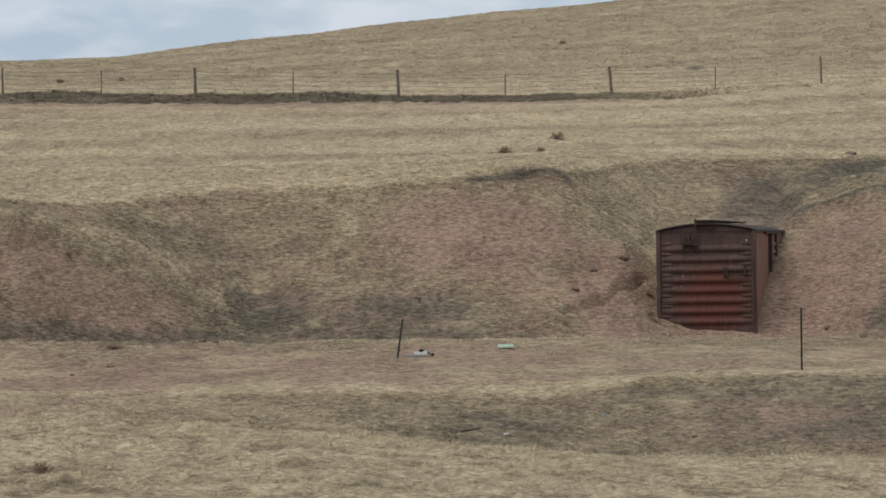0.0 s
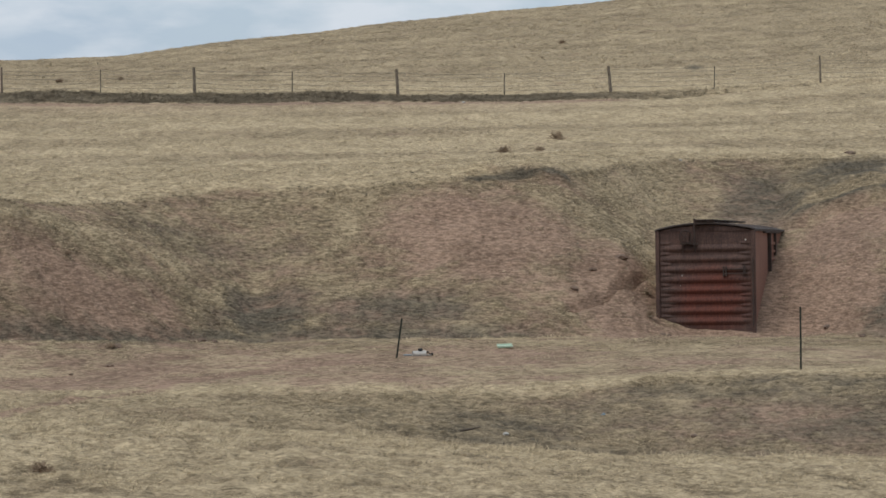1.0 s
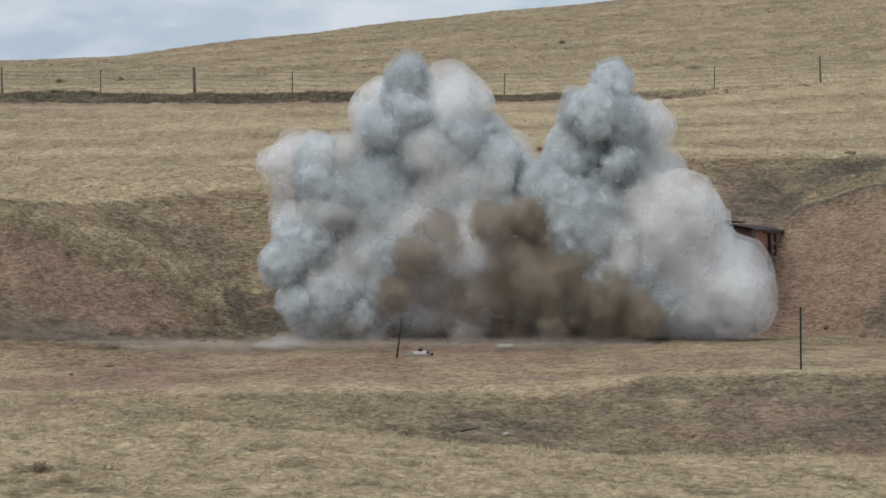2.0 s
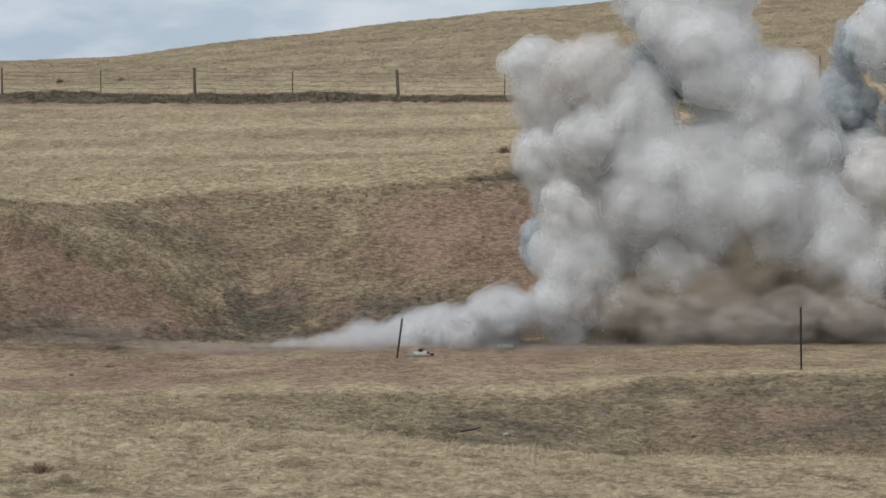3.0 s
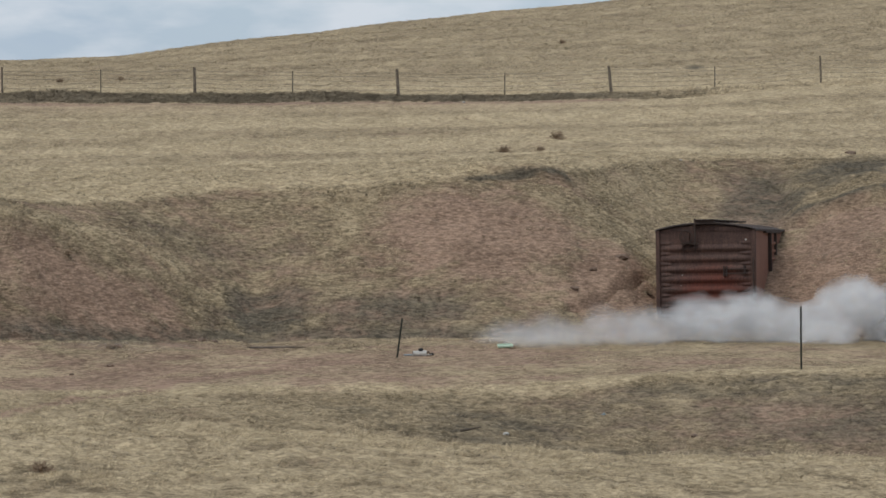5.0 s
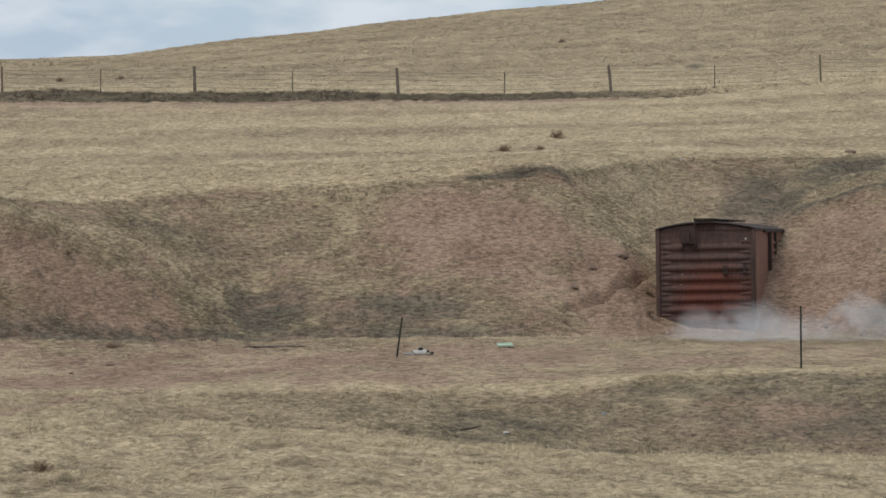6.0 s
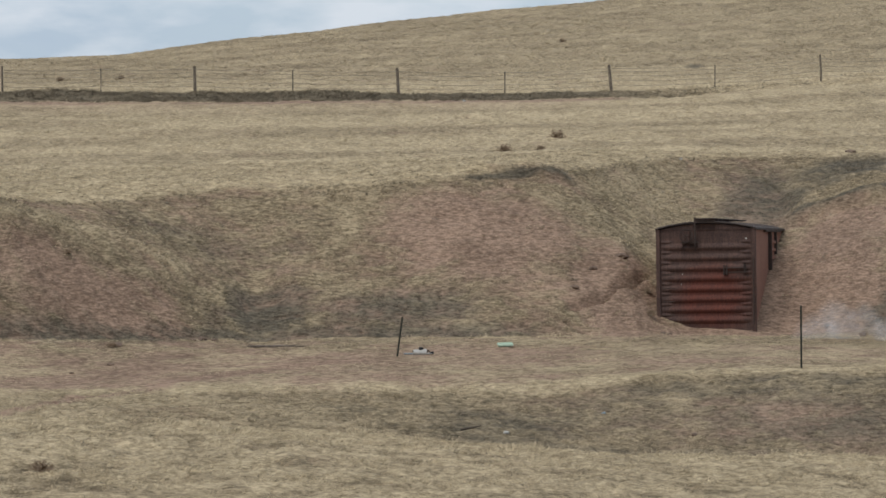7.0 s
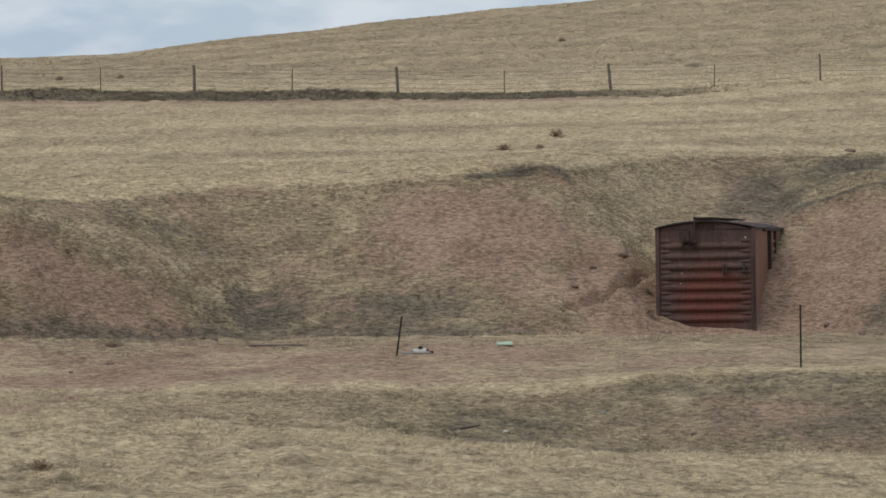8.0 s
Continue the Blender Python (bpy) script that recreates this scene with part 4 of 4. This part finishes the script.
def puff_mesh(name, seed, subdiv, lumps, swell):
    """A billow: the hull of many round lumps about a ball."""
    r = np.random.RandomState(seed)
    bm = bmesh.new()
    bmesh.ops.create_icosphere(bm, subdivisions=subdiv, radius=1)
    co = np.array([v.co[:] for v in bm.verts])
    co /= np.linalg.norm(co, axis=1)[:, None]
    way = r.normal(size=(lumps * 5, 3))
    way /= np.linalg.norm(way, axis=1)[:, None]
    # a few great lumps, and on them many small ones
    big = lumps // 2
    out, rad = r.uniform(0.36, 0.62, lumps * 5), r.uniform(0.30, 0.48, lumps * 5)
    for k in range(big, lumps * 5):
        near = max(way[k] @ way[i] for i in range(big))
        out[k], rad[k] = 0.60 + 0.30 * max(0.0, near - 0.55), r.uniform(0.11, 0.24)
    best = np.full(len(co), 0.56)
    for w, o, q in zip(way, out, rad):
        along = co @ w * o
        gap = q * q - (o * o - along * along)
        hit = gap > 0
        best[hit] = np.maximum(best[hit], (along + np.sqrt(np.maximum(gap, 0)))[hit])
    for v, c, k in zip(bm.verts, co, best):
        p = Vector(c)
        k += 0.035 * noise.noise(p * 7 + Vector((seed, 0, 0)))
        v.co = p * k * swell
    for f in bm.faces:
        f.smooth = True
    me = bpy.data.meshes.new(name)
    bm.to_mesh(me)
    bm.free()
    return me


FINE = [puff_mesh("fine_billow", s, 4, 22, 0.92) for s in range(4)]
CORES = [puff_mesh("billow", s, 3, 18, 0.92) for s in range(4)]
GREAT = [puff_mesh("great_billow", s, 4, 16, 0.84) for s in range(4)]
GREAT_VEILS = [[puff_mesh("great_veil", s, 3, 16, w) for w in (0.92, 1.0, 1.09, 1.19, 1.30)] for s in range(4)]
TIGHT = [[puff_mesh("tight_veil", s, 3, 22, w) for w in (0.98, 1.06, 1.15)] for s in range(4)]
VEILS = [[puff_mesh("veil", s, 3, 18, w) for w in (1.02, 1.16, 1.33)] for s in range(4)]
shared = {}


def dressed(me, material):
    key = (me.name, material.name)
    if key not in shared:
        shared[key] = me.copy()
        shared[key].materials.append(material)
    return shared[key]


def puff(name, label, kind_no, radius, core, veil, flat=1.0, veils=None):
    """One billow with two thin veils round it, its size built in by its scale. Returns it."""
    ob = new(name, dressed((GREAT if radius > 1.0 else FINE if veils else CORES)[kind_no], core)) if core else new(name, dressed(VEILS[kind_no][0], veil))
    ob.scale = (radius, radius, radius * flat)
    tagged(ob, label, "smoke", "smoke of the blast")
    for me in ((veils or (GREAT_VEILS if radius > 1.0 else VEILS))[kind_no] if core else [] if flat < 0.3 else [CORES[kind_no]]):
        v = new("veil", dressed(me, veil))
        v.parent = ob
    return ob


def across(u):
    return (u - 784) * PX


def up(v):
    return (606 - v) * PX


MOVES = []        # (thing, rows)


def drift(t):
    return float(np.interp(t, (1.3, 1.4, 1.5, 1.6, 1.7, 2.8, 3.0, 3.5, 4.0, 4.5, 5.5, 8.0), (-80, -45, 0, 50, 105, 630, 725, 967, 1205, 1400, 1860, 2980)))


def widen(t):
    return float(np.interp(t, (1.3, 1.4, 1.5, 1.7, 2.8, 3.5, 4.5, 8.0), (0.85, 0.93, 1.0, 1.1, 1.2, 1.27, 1.35, 1.5)))


def rise(t):
    return float(np.interp(t, (1.3, 1.4, 1.5, 1.6, 1.7, 2.8, 3.5, 4.5, 8.0), (0.53, 0.84, 1.0, 1.1, 1.18, 1.66, 1.9, 2.1, 2.6)))


TIMES = (1.3, 1.4, 1.5, 1.6, 1.7, 2.2, 2.8, 3.5, 4.5, 6.0, 8.0)


def cloud_rows(u, v, y, turn, spin, lift=1.0, start=1.2, back=0.0, fall=0.0, front=0.0):
    """The way of a puff that stands at (u, v) of the plan at 1.5 s."""
    rows = [(0.0, pose(across(470), y, -3.0 - 0.01 * (u % 50), 0, 0, turn)), (start, pose(across(470 + 0.4 * (u - 470)), y, -3.0 - 0.01 * (u % 50), 0, 0, turn))]
    for t in TIMES:
        if t > start:
            s = 1 + (rise(t) - 1) * (lift if t > 1.5 else 1.0)
            rows.append((t, pose(across(u + drift(t) + (widen(t) - 1) * (u - 500)), y + back * min(1.0, max(0.0, (t - 1.45) / 0.5 if front else (t - 1.6) / 1.2)) - front * max(0.0, 1.5 - t) / 0.2, up(606 - (606 - v) * s) - fall * min(1.0, max(0.0, (t - 2.2) / 0.6)), spin * (t - 1.3) * 9, spin * (t - 1.3) * 14, turn)))
    return rows


def blast():
    rr = random.Random(7)
    white = [(270, 495, 42), (305, 470, 46), (330, 350, 46), (345, 420, 60), (410, 385, 60), (425, 460, 62), (345, 535, 44), (290, 555, 36), (372, 568, 34),
             (460, 262, 48), (445, 315, 58), (505, 315, 62), (600, 318, 42), (625, 355, 46), (560, 405, 48), (430, 530, 40), (800, 238, 40), (772, 285, 46), (820, 300, 42),
             (735, 335, 48), (752, 372, 46), (832, 365, 36), (745, 430, 60), (792, 468, 56), (835, 512, 50), (765, 525, 52), (868, 535, 40), (690, 385, 46)]
    dark = [(540, 470, 56), (478, 455, 44), (610, 480, 48), (535, 370, 56), (485, 400, 62), (520, 310, 46), (590, 430, 56), (650, 430, 52), (455, 345, 46)]
    brown = [(520, 505, 70), (600, 520, 76), (680, 520, 72), (555, 568, 46), (640, 575, 44), (720, 568, 46), (478, 568, 36), (660, 460, 52), (760, 520, 50), (790, 560, 40), (570, 450, 50), (820, 575, 34), (620, 400, 40), (700, 470, 44), (440, 590, 26), (500, 590, 28)]
    mingled = [(480, 470, 30), (520, 430, 34), (600, 410, 30), (690, 440, 36), (730, 490, 38), (790, 530, 36), (450, 530, 26), (850, 565, 34), (660, 400, 28), (700, 580, 22), (735, 535, 50), (690, 510, 50), (780, 560, 40), (650, 470, 44), (820, 580, 30)]
    haze = [(890, 450, 46), (925, 500, 50), (965, 550, 46), (905, 560, 42), (870, 470, 44), (985, 565, 36)]
    n = 0
    for spots, core, veil, lift, label, depth in (
            (white, S_WHITE, S_WHITE_V, 1.0, "billowing pale grey smoke of the blast", 0.0), (dark, S_DARK, S_DARK_V, 0.55, "dark grey smoke within the blast cloud", -0.85),
            (mingled, S_OCHRE, S_OCHRE_V, 0.4, "tan mingled smoke at the border of the soil dust", -0.6), (brown, S_BROWN, S_BROWN_V, 0.05, "brown soil dust thrown up under the smoke", 0.25), (haze, None, S_HAZE, 0.5, "thin lilac haze beside the smoke", 0.2)):
        for u, v, r in spots:
            u, v = 520 + (u - 520) * 0.94, 606 - (606 - v) * 0.93
            extra = 3 if core is S_WHITE else 2 if core is S_DARK else 1 if core is None else 0
            for k in range(extra + 1):
                q = (1.12 if core in (S_WHITE, S_DARK) else 1.2) if k == 0 else rr.uniform(0.55, 0.88)
                a, o = rr.uniform(0, 6.283), (0 if k == 0 else r * rr.uniform(0.45, 0.8))
                ob = puff("smoke_puff", label, n % 4, r * q * PX, core, veil, veils=TIGHT if core in (S_WHITE, S_DARK) and k == 0 else None)
                y = CLOUD_Y + depth + rr.uniform(-1, 1) * r * PX * 0.9 + (-0.25 if core is S_WHITE else 0)
                MOVES.append((ob, cloud_rows(u + o * math.cos(a), v + o * math.sin(a) * 0.8, y, rr.uniform(0, 360), rr.uniform(-1, 1), lift, back=3.0 if core is S_DARK else 2.4 if core is S_BROWN else 2.2 if core is S_WHITE else 0.0, fall=4.6 if core is S_BROWN else 6.0 if core is S_DARK else 0.0, front=1.7 if core is S_DARK else 0.0)))
                n += 1
    # billows that well up later and fill the spreading cloud: their places at 2.8 s
    late = [(882, 202, 78), (950, 165, 66), (935, 320, 90), (1005, 260, 92), (1100, 70, 84), (1160, 130, 86), (1185, 205, 72), (1050, 350, 105), (1000, 430, 95), (1150, 350, 112),
            (1250, 385, 100), (1350, 410, 100), (1120, 470, 100), (1250, 480, 96), (925, 470, 72), (1400, 470, 96), (1500, 450, 100), (1450, 340, 72), (1445, 100, 52), (1505, 140, 68),
            (1560, 210, 84), (1530, 320, 76), (852, 150, 46), (1045, 25, 60), (1180, 20, 74), (1545, 60, 64), (1310, 300, 50), (912, 400, 52), (890, 535, 48), (960, 520, 60), (1010, 560, 62), (930, 575, 45), (1640, 420, 110), (1620, 300, 90), (1720, 480, 100), (1255, 225, 88), (1300, 285, 84), (1215, 300, 90), (880, 300, 60)]
    for i, (u, v, r) in enumerate(late):
        for k in range(1 + i % 2):
            q = 1.05 if k == 0 else 0.65
            a = rr.uniform(0, 6.283)
            uu, vv = u + (r * 0.7 * math.cos(a) if k else 0), v + (r * 0.6 * math.sin(a) if k else 0)
            tan = rr.random() < 0.3 and vv > 150
            ob = puff("smoke_puff", "large pale billow of drifting smoke", n % 4, r * q * PX, S_LATE, S_TAN_V if tan else S_LATE_V)
            y, turn, spin = CLOUD_Y + rr.uniform(-0.8, 0.8), rr.uniform(0, 360), rr.uniform(-0.6, 0.6)
            wells, lag = 1.58 + 0.1 * rr.random(), 1 - 0.2 * min(1.0, max(0.0, (vv - 430) / 170))
            rows = [(0.0, pose(across(600), y + 1.6, -3.5, 0, 0, turn)), (wells, pose(across(0.7 * (uu - 1130) + 580), y + 1.8, -2.2, 0, 0, turn)),
                    (1.95, pose(across(0.84 * (uu - 1130) + 720), y + 1.5, up(606 - (606 - vv) * 0.60), 0, 0, turn)),
                    (2.35, pose(across(0.93 * (uu - 1130) + 915), y + 1.1, up(606 - (606 - vv) * 0.80), 0, 0, turn))]
            for t in (2.8, 3.5, 4.5, 6.0, 8.0):
                uu2 = uu + (drift(t) - 630) * lag + (widen(t) / 1.2 - 1) * (uu - 1130)
                rows.append((t, pose(across(uu2), y, up(606 - (606 - vv) * (1 + (rise(t) / 1.66 - 1) * min(1.0, max(0.0, 560 - vv) / 300))), spin * (t - 1.3) * 8, spin * (t - 1.3) * 12, turn)))
            MOVES.append((ob, rows))
            n += 1
    for u, v, r in ((1080, 555, 75), (1180, 550, 80), (1290, 550, 80), (1380, 555, 70), (1000, 565, 55), (1480, 560, 70), (1230, 500, 70)):
        ob = puff("smoke_puff", "brown soil dust under the drifting smoke", n % 4, 1.25 * r * PX, S_UNDER, S_OCHRE_V)
        y, turn = CLOUD_Y - 0.5 + rr.uniform(-0.3, 0.3), rr.uniform(0, 360)
        rows = [(0.0, pose(across(640), y, -3.5, 0, 0, turn)), (1.7, pose(across(640), y, -3.5, 0, 0, turn))]
        for t in (2.8, 3.5, 4.5, 6.0, 8.0):
            rows.append((t, pose(across(u + 0.85 * (drift(t) - 630)), y, up(v), 0, 0, turn)))
        MOVES.append((ob, rows))
        n += 1
    # pale tan dust that rolls along the ground before the cloud
    for i in range(26):
        u, v, r = 1010 + 32 * i + rr.uniform(-15, 15), rr.uniform(535, 600), rr.uniform(45, 95)
        ob = puff("smoke_puff", "pale tan dust rolling along the ground", n % 4, r * PX, None, S_SKIRT, 0.6)
        y, turn = CLOUD_Y - 1.3 - rr.uniform(0.0, 0.7), rr.uniform(0, 360)
        rows = [(0.0, pose(across(600), y, -3.5, 0, 0, turn)), (1.7, pose(across(600), y, -3.0, 0, 0, turn)), (2.3, pose(across(u - 230), y, up(v + 60), 0, 0, turn))]
        for t in (2.8, 3.5, 4.5, 6.0, 8.0):
            rows.append((t, pose(across(u + 0.97 * (drift(t) - 630)), y, up(v), 0, 0, turn)))
        MOVES.append((ob, rows))
        n += 1
    # the trailing wedge that streams from the crater
    rr_slow = [rr.uniform(0.76, 0.95) for i in range(64)]
    for i in range(64):
        born = 1.75 + 1.95 * (i + rr.random()) / 64
        r = rr.uniform(38, 70) if born < 2.7 else rr.uniform(30, 52)
        high, low = 165 * (1 - 0.22 * (born - 1.75)), rr.random() ** 0.8
        thin = born > 2.75
        core, veil = S_GRADES[min(5, int((born - 1.75) / 0.30))]
        ob = puff("smoke_puff", "thin low smoke trailing over the flat" if thin else "tan smoke trailing from the crater", n % 4, r * PX,
                  core, veil, 0.8)
        y, turn = CLOUD_Y + rr.uniform(-1.2, 1.0), rr.uniform(0, 360)
        rows = [(0.0, pose(across(470), y, -2.5, 0, 0, turn)), (born, pose(across(470), y, -1.3 * r * PX, 0, 0, turn))]
        t = born
        while t < 8.0:
            t = min(8.0, t + 0.6)
            age = t - born
            lag = max(0.0, age - 2.1)
            dist = (300 * (age - lag) + 40 * (age - lag) ** 2 + (540 - 290 * min(1.0, max(0.0, (born - 3.2) / 0.5))) * lag) * (1 - 0.16 * min(1.0, max(0.0, (born - 2.2) / 1.4)) * rr_slow[i])
            top = high * (1 - math.exp(-dist / (330 + 240 * (born - 1.3)))) * (0.35 + 0.65 * low) + 3
            rows.append((t, pose(across(480 + dist), y, top * PX - r * PX * 0.8, 0, 8 * age, turn)))
        MOVES.append((ob, rows))
        n += 1
    # dust shaken off the flat, which settles again
    for i in range(64):
        u, r = -60 + 1120 * (i + rr.random()) / 64, rr.uniform(70, 160)
        ob = puff("dust_veil", "thin pinkish dust hugging the ground", n % 4, r * PX, None, S_DUST, 0.12)
        y, turn = CLOUD_Y - 2.0 * min(1.0, max(0.0, (480 - u) / 300)) - rr.uniform(0.0, 1.8), rr.uniform(-20, 20)
        z, top = float(ground(across(u) * y / CLOUD_Y, y)), rr.uniform(0.0, 0.12)
        x = across(u) * y / CLOUD_Y
        rows = [(0.0, pose(x, y, z - 1.2, 0, 0, turn)), (1.2, pose(x, y, z - 1.0, 0, 0, turn)), (1.4, pose(x, y, z + top, 0, 0, turn)), (2.8, pose(x + 1.0, y, z + top * 0.6 - 0.05, 0, 0, turn)),
                (3.6, pose(x + 1.5, y, z + top * 0.3 - 0.2, 0, 0, turn)), (4.6, pose(x + 1.9, y, z - 0.6, 0, 0, turn)), (8.0, pose(x + 2.0, y, z - 1.2, 0, 0, turn))]
        MOVES.append((ob, rows))
        n += 1
    # the charred lip that the blast throws up
    bm = lump(bmesh.new(), (0, 0, 0), (0.85, 0.30, 0.022), 50, 0.55, 4)
    scar = part("crater_lip", bm, M_CHAR)
    tagged(scar, "low charred lip of earth round the blast hole", "crater")
    p = plot(-43.0, 110.2)
    MOVES.append((scar, [(0.0, pose(p.x, p.y, p.z - 0.8)), (1.2, pose(p.x, p.y, p.z - 0.8)), (1.35, pose(p.x, p.y, p.z + 0.01)), (8.0, pose(p.x, p.y, p.z + 0.01))]))


blast()


def motions():
    for thing, rows in MOVES:
        walk(thing, rows)


motions()
